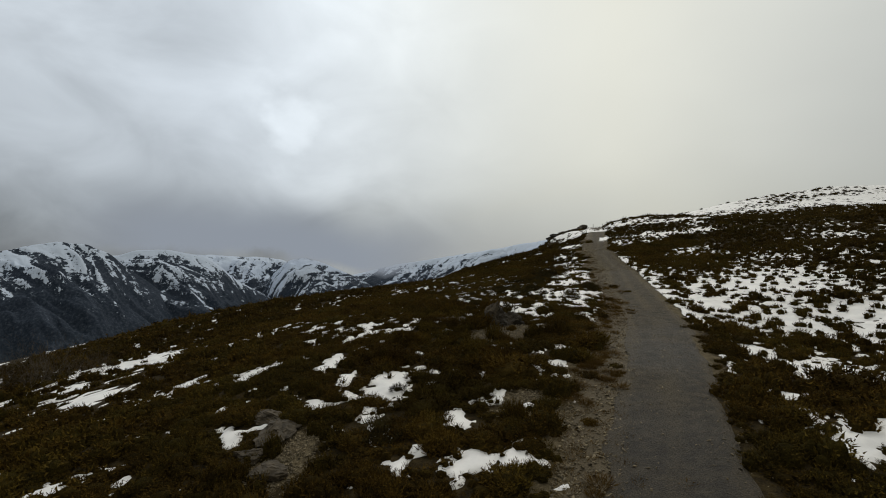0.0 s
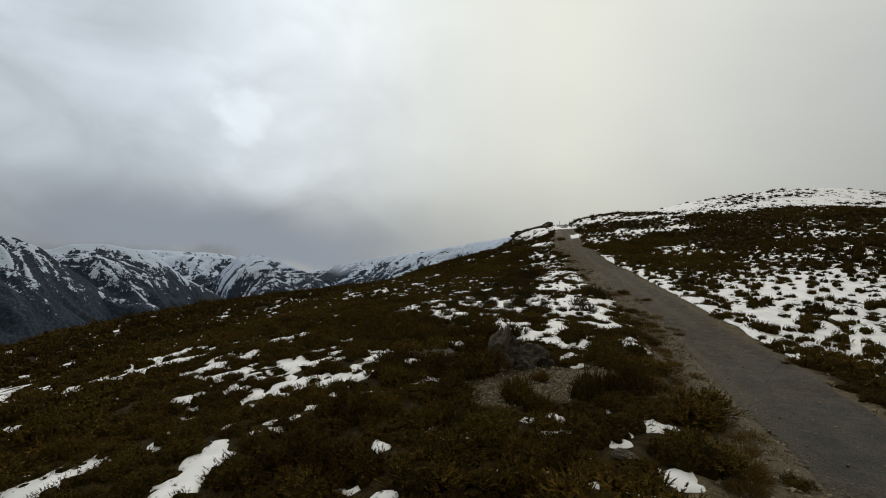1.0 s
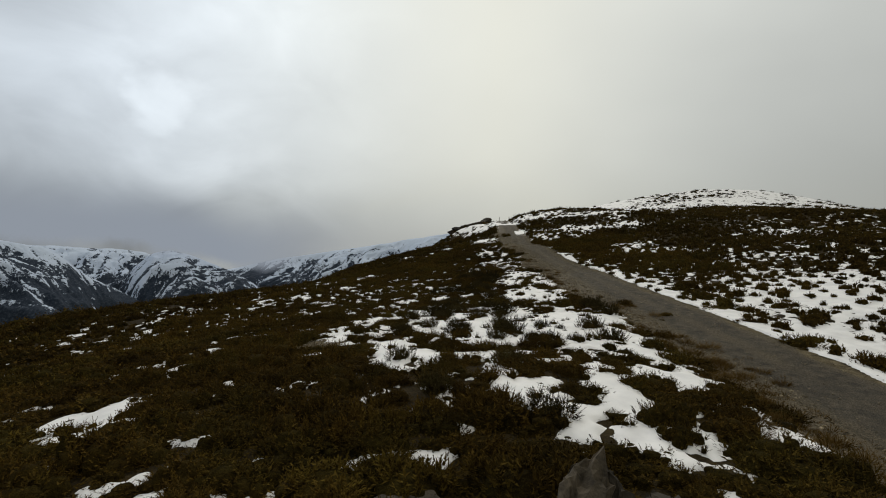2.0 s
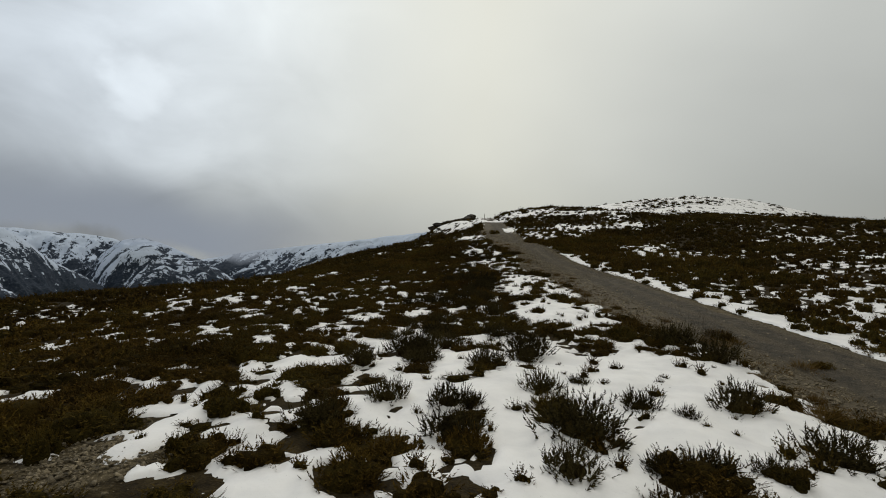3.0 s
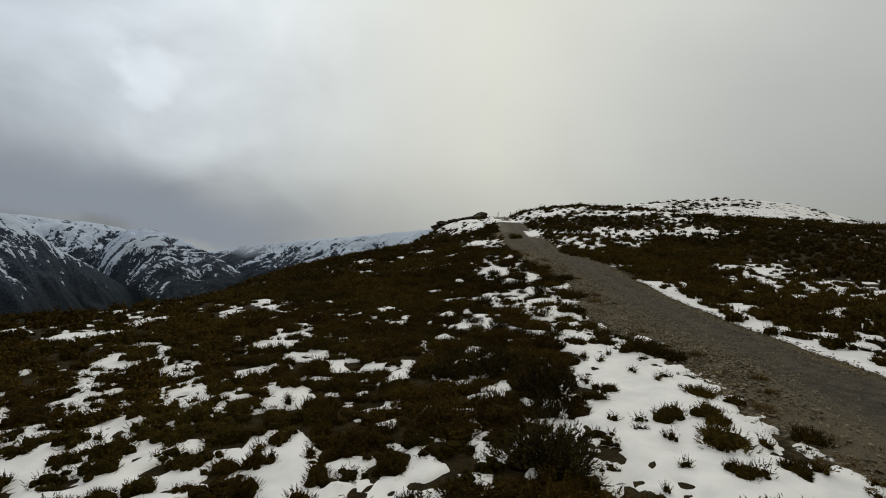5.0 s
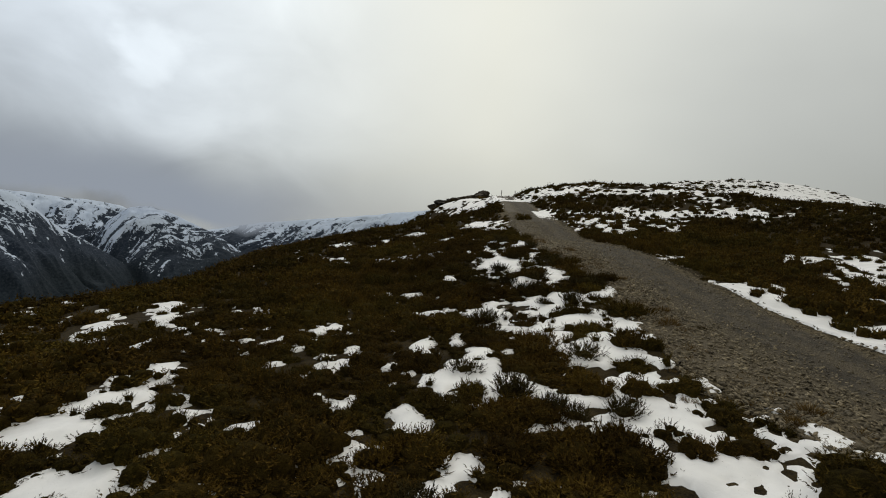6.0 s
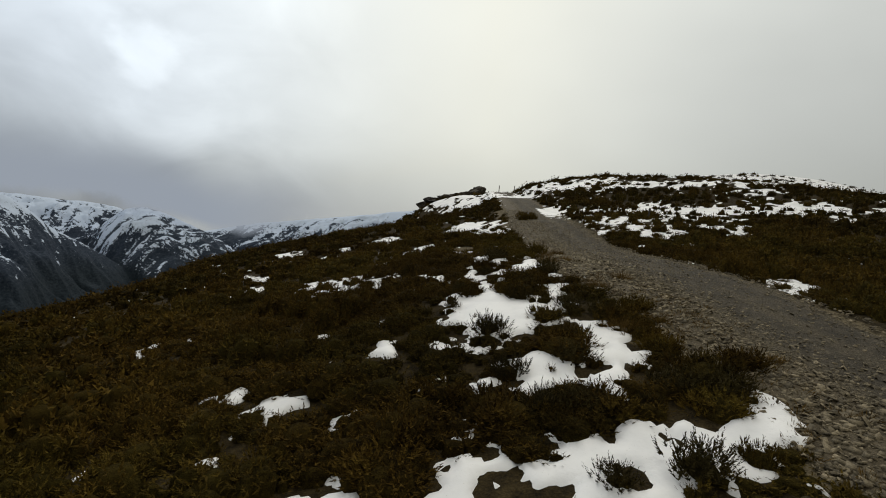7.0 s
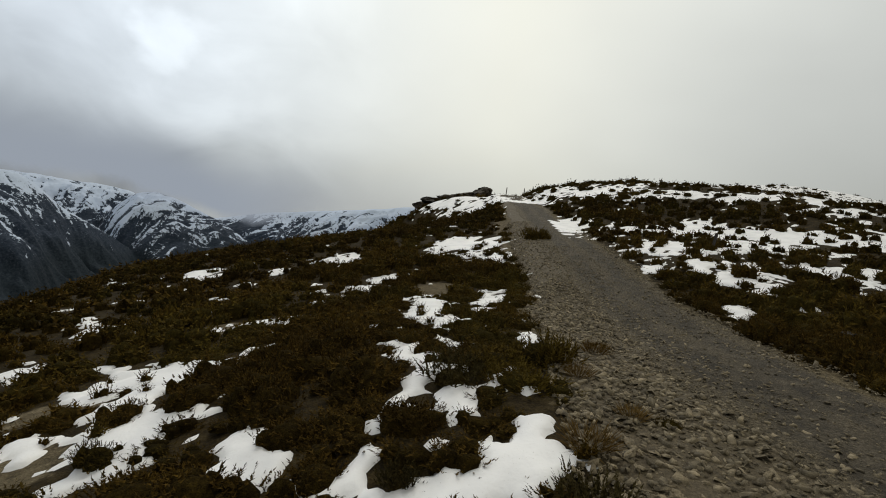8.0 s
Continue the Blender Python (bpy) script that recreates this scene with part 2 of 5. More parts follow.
def track_x(y):
    y = np.asarray(y, float)
    return sum(np.interp(y + o, LINE_Y, LINE_X) for o in (-3, -1.5, 0, 1.5, 3)) / 5


shoulder_y = (-40, 5, 14, 19, 23, 27, 30, 34, 40, 47, 53, 56.5, 59.5, 63.5, 67, 71, 74, 80, 88, 97, 110, 125)
shoulder_d = (-1.8, -2.1, -2.9, -3.4, -2.8, -2.3, -2.5, -2.2, -3.0, -3.2, -2.7, -3.6, -3.2, -2.7, -2.7, -3.5, -3.1, -2.8, -2.8, -2.4, -2.2, -2.0)


def off_track(x, y):
    """Metres to the right of the track's middle."""
    return (x - track_x(y)) * 0.95


FLANK = (-25.2, 2.84, 16.33, 0.14, 25.6)  # where the hillside starts to fall towards the valley, and how fast
# Rises and hollows: east, north, half widths, height.
FORMS = [
    (31.8, 129.7, 32.6, 35.3, 7.27),
    (182.4, 205.9, 72.3, 34.0, 22.79),
    (79.9, 228.2, 95.0, 77.1, 38.88),
    (50.2, 112.1, 7.2, 23.6, 1.79),
    (20.4, 71.5, 7.0, 8.8, 1.38),
    (10.0, 52.8, 10.8, 11.7, 0.27),
    (32.9, 59.1, 14.4, 14.8, -0.14),
    (-2.4, 22.9, 14.1, 19.8, 1.89),
    (19.2, 18.6, 8.7, 9.9, -1.78),
    (25.4, 127.7, 12.7, 17.1, -5.32),
    (32.0, 84.2, 6.6, 9.0, 0.63),
    (43.8, 46.2, 11.7, 10.2, 0.69),
    (-6.0, 97.5, 6.2, 12.6, -6.04),
    (-28.3, 72.1, 26.3, 18.1, 1.71),
    (71.4, 82.6, 21.7, 14.4, 2.53),
    (64.6, 98.9, 13.4, 18.8, -1.72),
    (55.9, 97.9, 7.4, 13.1, 1.91),
    (33.5, 136.5, 7.0, 8.0, 2.7),
]


def softplus(x):
    return np.logaddexp(0, x)


def hillside(x, y):
    z = -1.219 + 1.786 * x / 50 + 1.948 * y / 50
    edge = FLANK[0] + FLANK[1] * y / 50 + FLANK[2] * (np.minimum(y, 260) / 50) ** 2
    z = z - FLANK[3] * softplus((edge - x) / FLANK[4]) * FLANK[4]
    z = z - 0.189 * softplus((y - 127.064) / 20) * 20 - 0.052 * softplus((x - 268.177) / 25) * 25
    for cx, cy, sx, sy, h in FORMS:
        z = z + h * np.exp(-(((x - cx) / sx) ** 2) - ((y - cy) / sy) ** 2)
    return np.where(z < 0, 900 * (np.exp(np.minimum(z, 0) / 900) - 1), z)


def ground_z(x, y):
    x, y = np.asarray(x, float), np.asarray(y, float)
    z = hillside(x, y) - 0.22
    rough = 0.30 * (fbm(x, y, 3.2, 5) - 0.5) + 0.10 * (fbm(x, y, 0.8, 8, 2) - 0.5)
    d = off_track(x, y)
    on = np.exp(-((d / 2.6) ** 4)) * (y < 170)
    middle = hillside(track_x(y), y) - 0.24
    return (z + rough) * (1 - on) + (middle + 0.06 * d * 0.3 + 0.25 * rough) * on


# Open gravel and earth away from the track: east, north, half widths.
BARE = [(1.9, 17.4, 1.5, 1.0), (3.6, 17.9, 1.2, 0.9), (0.6, 17.0, 0.7, 0.5), (1.8, 10.3, 1.0, 0.8), (-4.2, 8.7, 0.7, 1.4), (-0.6, 30.9, 0.9, 0.9), (14.4, 74.0, 0.7, 0.8), (13.8, 76.3, 0.8, 0.7), (15.5, 81.3, 0.8, 0.6), (22.0, 84.0, 1.0, 1.2)]


def bareness(x, y):
    b = np.zeros(np.broadcast(x, y).shape)
    for cx, cy, sx, sy in BARE:
        b = np.maximum(b, np.exp(-(((x - cx) / sx) ** 2) - ((y - cy) / sy) ** 2))
    d = off_track(x, y)
    b = np.maximum(b, np.exp(-(((d + 0.8) / np.where(y < 12, 2.0, 2.6)) ** 6)) * (y < 130))
    return b


# Snow lying in the lee of the shrubs: east, north, half width, half length, bearing.
SNOW_FOOT = [
    (0.1, 7.6, 0.73, 0.43, 3),
    (-1.5, 7.7, 0.34, 0.37, -5),
    (-2.1, 9.3, 0.36, 0.36, -7),
    (-2.4, 10.2, 0.22, 0.35, -8),
    (-0.1, 9.7, 0.29, 0.44, 2),
    (1.3, 7.4, 0.18, 0.2, 10),
    (-1.1, 8.2, 0.18, 0.23, -3),
    (-9.7, 9.1, 0.39, 0.4, -38),
    (-6.2, 10.4, 0.33, 0.56, -23),
    (-2.2, 12.7, 0.53, 0.71, -6),
    (-3.7, 13.5, 0.25, 0.47, -11),
    (2.3, 12.9, 0.28, 0.55, 10),
    (-15.2, 18.2, 1.03, 1.33, -35),
    (-19.6, 27.9, 2.77, 3.35, -32),
    (-10.4, 16.5, 0.8, 0.66, -27),
    (8.5, 13.2, 0.4, 1.07, 29),
    (7.9, 12, 0.18, 0.57, 30),
    (12.8, 14.5, 1.57, 2.3, 38),
    (8.6, 8.1, 0.28, 0.97, 40),
]
SNOW_FOOT_2 = [
    (11.2, 10.8, 0.29, 0.68, 41),
]
SNOW_START = [
    (-7.5, 15.9, 0.71, 0.47, -25),
    (-4, 11.3, 0.22, 0.31, -19),
    (-7.1, 12.2, 0.27, 0.4, -31),
    (-11.1, 15, 0.22, 0.23, -38),
    (-4.4, 15.5, 0.33, 0.47, -15),
    (-4.6, 14.5, 0.35, 0.24, -17),
    (-5.1, 14.1, 0.24, 0.2, -19),
    (-3.6, 12.8, 0.22, 0.6, -14),
    (-3.4, 14, 0.19, 0.21, -12),
    (-2.2, 12.6, 0.42, 0.58, -7),
    (-2.3, 11.9, 0.43, 0.33, -8),
    (-1.9, 12, 0.25, 0.33, -6),
    (-2.4, 10.8, 0.42, 0.2, -10),
    (-1.3, 15.2, 0.18, 0.2, -2),
    (-0.9, 13.1, 0.33, 0.2, 0),
    (-0.8, 12.2, 0.18, 0.2, 0),
    (-0.3, 15.7, 0.18, 0.2, 2),
    (1.8, 15, 0.21, 0.21, 11),
    (2.5, 12.6, 0.19, 0.6, 17),
]
SNOW_START_2 = [
    (3.2, 13.5, 0.26, 0.2, 19),
    (0.9, 10.5, 0.37, 0.2, 11),
    (1.8, 10.2, 0.18, 0.2, 17),
    (-0, 10.1, 0.18, 0.2, 6),
    (8.6, 13.3, 0.28, 1.08, 39),
    (7.9, 12, 0.18, 0.75, 41),
]
SNOW_BANK = [
    (-9.9, 25.7, 1.69, 1.31, -31),
    (-10.1, 25.5, 0.55, 1.28, -32),
    (-11, 28.1, 1.31, 0.95, -30),
    (-8.3, 25.7, 0.67, 0.6, -26),
    (-6.7, 22.9, 0.84, 0.79, -25),
    (-5.6, 21.1, 0.6, 0.68, -24),
    (-4.8, 19.7, 0.43, 0.37, -23),
    (-4.9, 19.4, 0.33, 0.21, -24),
    (-4.4, 18.9, 0.18, 0.43, -22),
    (-5.6, 23.6, 0.21, 0.97, -20),
    (-7, 20.4, 0.38, 0.26, -31),
    (-3.8, 19.9, 0.18, 0.24, -17),
    (-3.6, 19, 0.23, 0.6, -17),
    (-3.2, 19.3, 0.64, 0.35, -14),
    (-2.7, 18.9, 0.46, 0.44, -12),
    (-3.1, 20.7, 0.38, 0.37, -12),
    (-2.9, 21, 0.24, 0.26, -11),
    (-2.3, 19.3, 0.47, 0.3, -9),
    (-1.8, 19.2, 0.5, 0.22, -5),
]
SNOW_BANK_2 = [
    (-2.1, 19.8, 0.18, 0.35, -7),
    (-2.5, 18.1, 0.2, 0.33, -11),
    (-3.8, 18.6, 0.24, 0.2, -19),
    (-3.5, 22.5, 0.23, 0.31, -12),
    (-2.7, 21.9, 0.29, 0.24, -9),
    (-1.4, 20.7, 0.46, 0.43, -2),
    (-1.6, 20.2, 0.28, 0.32, -3),
    (-1.2, 20.9, 0.22, 0.26, -1),
    (-0.5, 19.9, 0.18, 0.2, 3),
    (-1, 18.5, 0.24, 0.2, 0),
    (-1.6, 17.7, 0.24, 0.2, -5),
    (-4.7, 26.4, 0.57, 0.81, -13),
    (-7.4, 28, 0.77, 0.58, -20),
    (1.1, 28.5, 0.41, 2.03, 7),
    (1.2, 26.9, 0.19, 0.63, 8),
    (0.5, 24.7, 0.18, 0.21, 6),
    (2, 27, 0.54, 0.66, 10),
    (1.7, 24.4, 0.23, 0.49, 11),
    (3.7, 28.8, 0.21, 1.26, 14),
]
SNOW_BANK_3 = [
    (3.2, 25.4, 0.31, 1.64, 16),
    (7.1, 29.8, 0.71, 2.4, 23),
    (3.2, 23.5, 0.53, 0.9, 18),
    (3.4, 22.6, 0.36, 0.67, 20),
    (4.9, 24.3, 0.21, 1.23, 24),
    (4.8, 23.3, 0.57, 1.25, 25),
    (4.5, 21.8, 0.57, 0.85, 26),
    (7.7, 29, 0.59, 2.2, 25),
    (8.5, 27.7, 0.59, 1.37, 29),
    (7.1, 24.4, 0.72, 0.94, 31),
    (6.7, 21.4, 0.45, 0.54, 36),
    (6.5, 22, 0.18, 0.87, 34),
]
SNOW_SHEET = [
    (4.5, 37.3, 1.83, 1.44, 12),
    (6.5, 36.7, 1.06, 1.37, 21),
    (7.2, 33.8, 1.52, 2.37, 30),
    (8.7, 33.1, 1.96, 2.04, 39),
    (10.1, 32.6, 0.95, 1.46, 46),
    (6.6, 31.5, 2.01, 1.45, 35),
    (7.9, 30.7, 1.34, 1.39, 45),
    (8.9, 30.2, 1.16, 0.95, 52),
    (7.2, 29.3, 0.99, 0.7, 49),
    (6.1, 29.6, 0.77, 0.76, 41),
    (4.6, 29.6, 0.61, 1.12, 29),
    (4.5, 30.7, 0.55, 1.49, 24),
    (4.9, 32, 0.76, 1.45, 23),
    (4.7, 34.9, 0.75, 1.91, 16),
    (3.5, 34.1, 0.5, 1.56, 11),
    (3.3, 37.8, 0.47, 1.14, 7),
    (3.6, 31.6, 0.6, 0.73, 15),
    (3.2, 30.9, 0.46, 0.47, 13),
    (3, 32.4, 0.28, 1.44, 10),
]
SNOW_SHEET_2 = [
    (4.8, 28.7, 0.37, 0.57, 37),
    (3.9, 29, 0.35, 0.6, 26),
    (4.1, 28.6, 0.44, 0.24, 31),
    (3, 29.8, 0.25, 0.46, 14),
    (2.8, 29.3, 0.28, 0.3, 13),
    (9.2, 29.7, 0.52, 0.54, 55),
    (7.4, 28.8, 0.46, 0.34, 53),
    (7.1, 28.3, 0.49, 0.26, 54),
    (6.4, 28.5, 0.27, 0.5, 49),
    (1.1, 31.2, 0.33, 0.52, -4),
    (1.5, 31.6, 0.31, 0.31, -1),
    (1.2, 33.1, 0.39, 0.46, -3),
    (1.4, 33.8, 0.26, 0.84, -2),
    (0.3, 33.1, 0.21, 1.23, -9),
    (0.2, 34.4, 0.23, 0.81, -8),
    (-0, 31.4, 0.33, 0.34, -14),
    (0.2, 32.2, 0.21, 0.57, -11),
    (-0.2, 31.1, 0.18, 0.2, -15),
    (-0.5, 32.9, 0.26, 0.2, -14),
]
SNOW_SHEET_3 = [
    (-1, 34.9, 0.18, 0.7, -14),
    (0.7, 35.8, 0.18, 0.84, -5),
    (0.7, 34.6, 0.24, 0.79, -6),
    (1.6, 35.4, 0.39, 0.66, 0),
    (1.7, 29.4, 0.18, 0.44, 1),
    (2.1, 30.1, 0.26, 0.35, 4),
    (1, 29.5, 0.18, 0.25, -8),
    (0.2, 30.4, 0.18, 0.2, -13),
    (2.7, 34.4, 0.18, 0.94, 6),
    (2.6, 31, 0.23, 0.58, 8),
    (-1.5, 39.4, 0.39, 0.5, -12),
    (-1.4, 43.8, 0.44, 1.88, -9),
    (10.5, 39.3, 0.38, 1.9, 31),
    (12, 42.2, 0.41, 1.52, 30),
    (9.3, 40.2, 0.49, 1.29, 26),
    (6.9, 41.1, 0.2, 1.21, 17),
    (5.2, 39.9, 0.18, 0.71, 13),
    (1.7, 39.8, 0.27, 0.73, 0),
    (0.8, 39.2, 0.22, 0.58, -3),
]
SNOW_SHEET_4 = [
    (3.4, 43.1, 0.24, 0.98, 5),
]
SNOW_MEADOW = [
    (-2.4, 55.5, 0.73, 1.06, -23),
    (-2.7, 55.3, 0.36, 0.84, -24),
    (-2.2, 53.5, 0.31, 0.25, -25),
    (0.3, 51, 0.33, 1.28, -20),
    (0.7, 49.3, 0.23, 0.69, -21),
    (1.3, 48, 0.38, 0.41, -21),
    (2, 47.5, 0.31, 0.29, -18),
    (-0.7, 55.2, 0.19, 1.06, -19),
    (0.5, 54.1, 0.19, 1.16, -16),
    (1, 51.6, 0.27, 0.26, -17),
    (1.6, 45.9, 0.59, 0.39, -23),
    (1.6, 46.5, 0.38, 0.42, -22),
    (2.4, 46.4, 0.42, 0.45, -18),
    (2.4, 46.9, 0.32, 0.44, -17),
    (2.7, 45.3, 0.36, 0.67, -18),
    (3, 45.4, 0.18, 0.21, -16),
    (2.7, 48.4, 0.54, 0.42, -13),
    (2.3, 50.3, 0.48, 0.8, -13),
    (2.9, 50.2, 0.19, 1.13, -11),
]
SNOW_MEADOW_2 = [
    (2, 54.6, 0.28, 0.79, -11),
    (1, 57.2, 0.31, 1.04, -12),
    (1.3, 60.1, 0.44, 1.36, -10),
    (3.1, 51.8, 0.34, 0.43, -9),
    (3.2, 52.7, 0.27, 0.79, -8),
    (3.9, 52.9, 0.7, 0.66, -5),
    (4.1, 49.5, 0.45, 0.41, -6),
    (4.5, 50.1, 0.23, 0.54, -4),
    (4.5, 47.4, 0.36, 0.42, -5),
    (4.7, 53.7, 0.42, 0.54, -2),
    (4, 46.1, 0.18, 0.53, -9),
    (4.3, 45.1, 0.2, 0.43, -8),
    (4.1, 44.4, 0.4, 0.22, -10),
    (3.7, 44.5, 0.21, 0.2, -13),
    (5, 45.5, 0.34, 0.27, -3),
    (5.1, 44.9, 0.18, 0.3, -2),
    (5.4, 46.8, 0.46, 0.42, 0),
    (5.8, 47.9, 0.25, 0.31, 2),
    (6.6, 48.5, 0.34, 0.26, 6),
]
SNOW_MEADOW_3 = [
    (6, 46.1, 0.42, 0.32, 4),
    (6.2, 46.6, 0.22, 0.24, 5),
    (6.8, 47.8, 0.31, 0.24, 8),
    (7.4, 48.2, 0.33, 0.24, 10),
    (6.5, 45.1, 0.19, 0.2, 8),
    (6.8, 44.7, 0.18, 0.2, 10),
    (6.3, 44, 0.2, 0.33, 7),
    (6, 44.4, 0.18, 0.2, 5),
    (7, 43.5, 0.38, 0.2, 14),
    (6.7, 44.1, 0.18, 0.2, 10),
    (7.9, 45.2, 0.18, 0.6, 17),
    (8, 46.4, 0.18, 0.64, 15),
    (8.1, 47.4, 0.22, 0.31, 15),
    (8.6, 47.6, 0.38, 0.34, 17),
    (7.3, 43.4, 0.23, 0.2, 17),
    (7.7, 44.5, 0.18, 0.28, 18),
    (8.3, 44.5, 0.18, 0.22, 21),
    (9.8, 48.8, 0.26, 0.52, 21),
    (10.3, 49.8, 0.19, 0.36, 21),
]
SNOW_MEADOW_4 = [
    (10.9, 48.4, 0.35, 0.62, 26),
    (11.7, 50.3, 0.23, 0.95, 25),
    (11.5, 49.3, 0.3, 0.96, 27),
    (8, 43.2, 0.18, 0.2, 23),
    (9.2, 53.2, 0.4, 0.72, 13),
    (10.1, 52.7, 0.28, 0.69, 17),
    (8.7, 55.2, 0.18, 0.92, 10),
    (8.1, 56.3, 0.29, 1.29, 8),
    (6.1, 59.4, 0.61, 0.83, 2),
    (7.2, 53.5, 0.3, 0.46, 6),
    (15.4, 52.9, 0.69, 1.07, 32),
    (15, 51.5, 0.46, 1.12, 34),
    (13.7, 49.5, 0.32, 1.1, 34),
    (13.1, 47.8, 0.63, 1.34, 36),
    (13.5, 47.1, 0.66, 1.01, 39),
    (14.6, 47.9, 0.18, 1.11, 41),
    (13, 45.6, 0.69, 0.97, 42),
    (12, 45.9, 0.35, 0.74, 37),
    (12.8, 44.4, 0.4, 0.92, 45),
]
SNOW_MEADOW_5 = [
    (12.8, 43.8, 0.29, 0.69, 48),
    (12.6, 43.2, 0.52, 0.75, 50),
    (12.6, 42.7, 0.38, 0.91, 52),
    (11.9, 42.1, 0.37, 0.73, 53),
    (11.4, 42.5, 0.19, 0.57, 48),
    (10.8, 45.3, 0.21, 0.61, 33),
    (10, 44.5, 0.18, 0.86, 32),
    (9.3, 43.2, 0.2, 0.61, 33),
    (9, 42.7, 0.22, 0.28, 33),
    (16.3, 59.2, 0.68, 1.19, 26),
    (15.4, 56.3, 0.59, 1.39, 28),
    (15.3, 54.9, 0.33, 1.52, 29),
    (13.9, 43.6, 0.18, 0.24, 53),
]
SNOW_SLOPE = [
    (-0, 67.3, 0.83, 1.11, -15),
    (3.6, 66.9, 0.46, 2.12, -7),
    (-1.8, 63.7, 0.8, 1.51, -21),
    (-0.9, 63.8, 0.41, 0.93, -19),
    (5.6, 63.9, 0.34, 0.66, -3),
    (6.8, 60.4, 0.32, 1.42, 0),
    (5.8, 58.4, 0.57, 0.94, -4),
    (1.5, 58.4, 0.5, 0.92, -17),
    (2.8, 57.4, 0.38, 1.15, -14),
    (2.5, 59, 0.18, 1.11, -14),
    (1.2, 56.6, 0.37, 1.17, -20),
    (9.9, 63.1, 0.5, 0.58, 8),
    (8.3, 67, 0.28, 0.61, 3),
    (8.5, 55.4, 0.41, 0.8, 7),
    (7.4, 54.3, 0.23, 1.09, 2),
    (6.8, 52.9, 0.33, 0.34, 0),
    (4.9, 53, 0.66, 0.6, -9),
    (3.8, 52.1, 0.36, 0.73, -16),
    (11.1, 60.9, 0.34, 0.61, 12),
]
SNOW_SLOPE_2 = [
    (17.5, 67.9, 0.7, 1.11, 22),
    (12.4, 58.4, 0.29, 1, 18),
    (10.3, 56.1, 0.35, 0.74, 13),
]
SNOW_BOWL = [
    (17.9, 68.3, 0.9, 0.85, 24),
    (17.8, 68.9, 0.52, 0.58, 21),
    (19, 68.6, 0.3, 1.2, 30),
    (16.9, 67.7, 0.18, 0.57, 18),
    (17.2, 65.7, 0.39, 0.44, 28),
    (16.9, 65.3, 0.18, 0.24, 26),
    (18.9, 66.4, 0.34, 0.49, 37),
    (18.4, 65.6, 0.27, 0.45, 37),
    (18.1, 65, 0.18, 0.39, 40),
    (18, 64.5, 0.27, 0.27, 41),
    (16, 67.3, 0.33, 0.33, 12),
    (16.4, 65.7, 0.19, 0.2, 20),
    (15.8, 66.3, 0.18, 0.23, 12),
    (15.2, 67.7, 0.18, 0.38, 5),
    (13.2, 66.5, 0.28, 0.28, -13),
    (12.6, 67.3, 0.18, 0.41, -16),
    (10.3, 71.4, 0.5, 0.46, -22),
    (18.2, 70.5, 0.31, 0.52, 21),
    (19.4, 71.4, 0.41, 0.41, 24),
]
SNOW_RISE = [
    (4.7, 69.8, 0.58, 0.94, -24),
    (5.1, 67.7, 0.45, 0.69, -25),
    (5.5, 66.6, 0.26, 0.46, -26),
    (7.2, 64.8, 0.18, 0.64, -22),
    (7.7, 63.2, 0.18, 0.21, -23),
    (6.3, 65.3, 0.18, 0.56, -25),
    (7.1, 63.3, 0.18, 0.2, -26),
    (8, 64.5, 0.22, 0.23, -19),
    (8.3, 63, 0.18, 0.31, -20),
    (9, 62.5, 0.44, 0.26, -17),
    (9.3, 63, 0.26, 0.34, -14),
    (9.6, 62.2, 0.33, 0.45, -14),
    (9.7, 62.7, 0.18, 0.37, -12),
    (9.6, 61.7, 0.18, 0.2, -15),
    (10.7, 63.6, 0.33, 0.39, -5),
    (10.9, 63, 0.18, 0.42, -5),
    (11.1, 64.3, 0.18, 0.2, -3),
    (11.7, 64.1, 0.18, 0.2, 1),
    (12.5, 67.1, 0.18, 0.46, 4),
]
SNOW_RISE_2 = [
    (13.4, 66.5, 0.27, 0.31, 8),
    (12.6, 65.1, 0.18, 0.2, 5),
    (13, 63.8, 0.18, 0.4, 8),
    (13.4, 63.8, 0.48, 0.21, 10),
    (14.1, 63.6, 0.23, 0.45, 14),
    (14.7, 63.2, 0.68, 0.43, 18),
    (14.9, 62.6, 0.43, 0.43, 20),
    (15.4, 63.7, 0.18, 0.66, 21),
    (14.3, 65.5, 0.18, 0.26, 13),
    (16, 67.3, 0.22, 0.31, 18),
    (17.7, 69.2, 0.7, 0.92, 22),
    (17.1, 68.1, 0.18, 0.85, 21),
    (18.1, 68, 0.53, 0.49, 25),
    (18.9, 68.3, 0.28, 0.66, 27),
    (17.2, 65.7, 0.32, 0.44, 25),
    (18.5, 65.4, 0.2, 0.91, 31),
    (17.9, 64.6, 0.18, 0.47, 30),
    (16.7, 63.4, 0.41, 0.48, 28),
    (17.5, 63.2, 0.59, 0.45, 32),
]
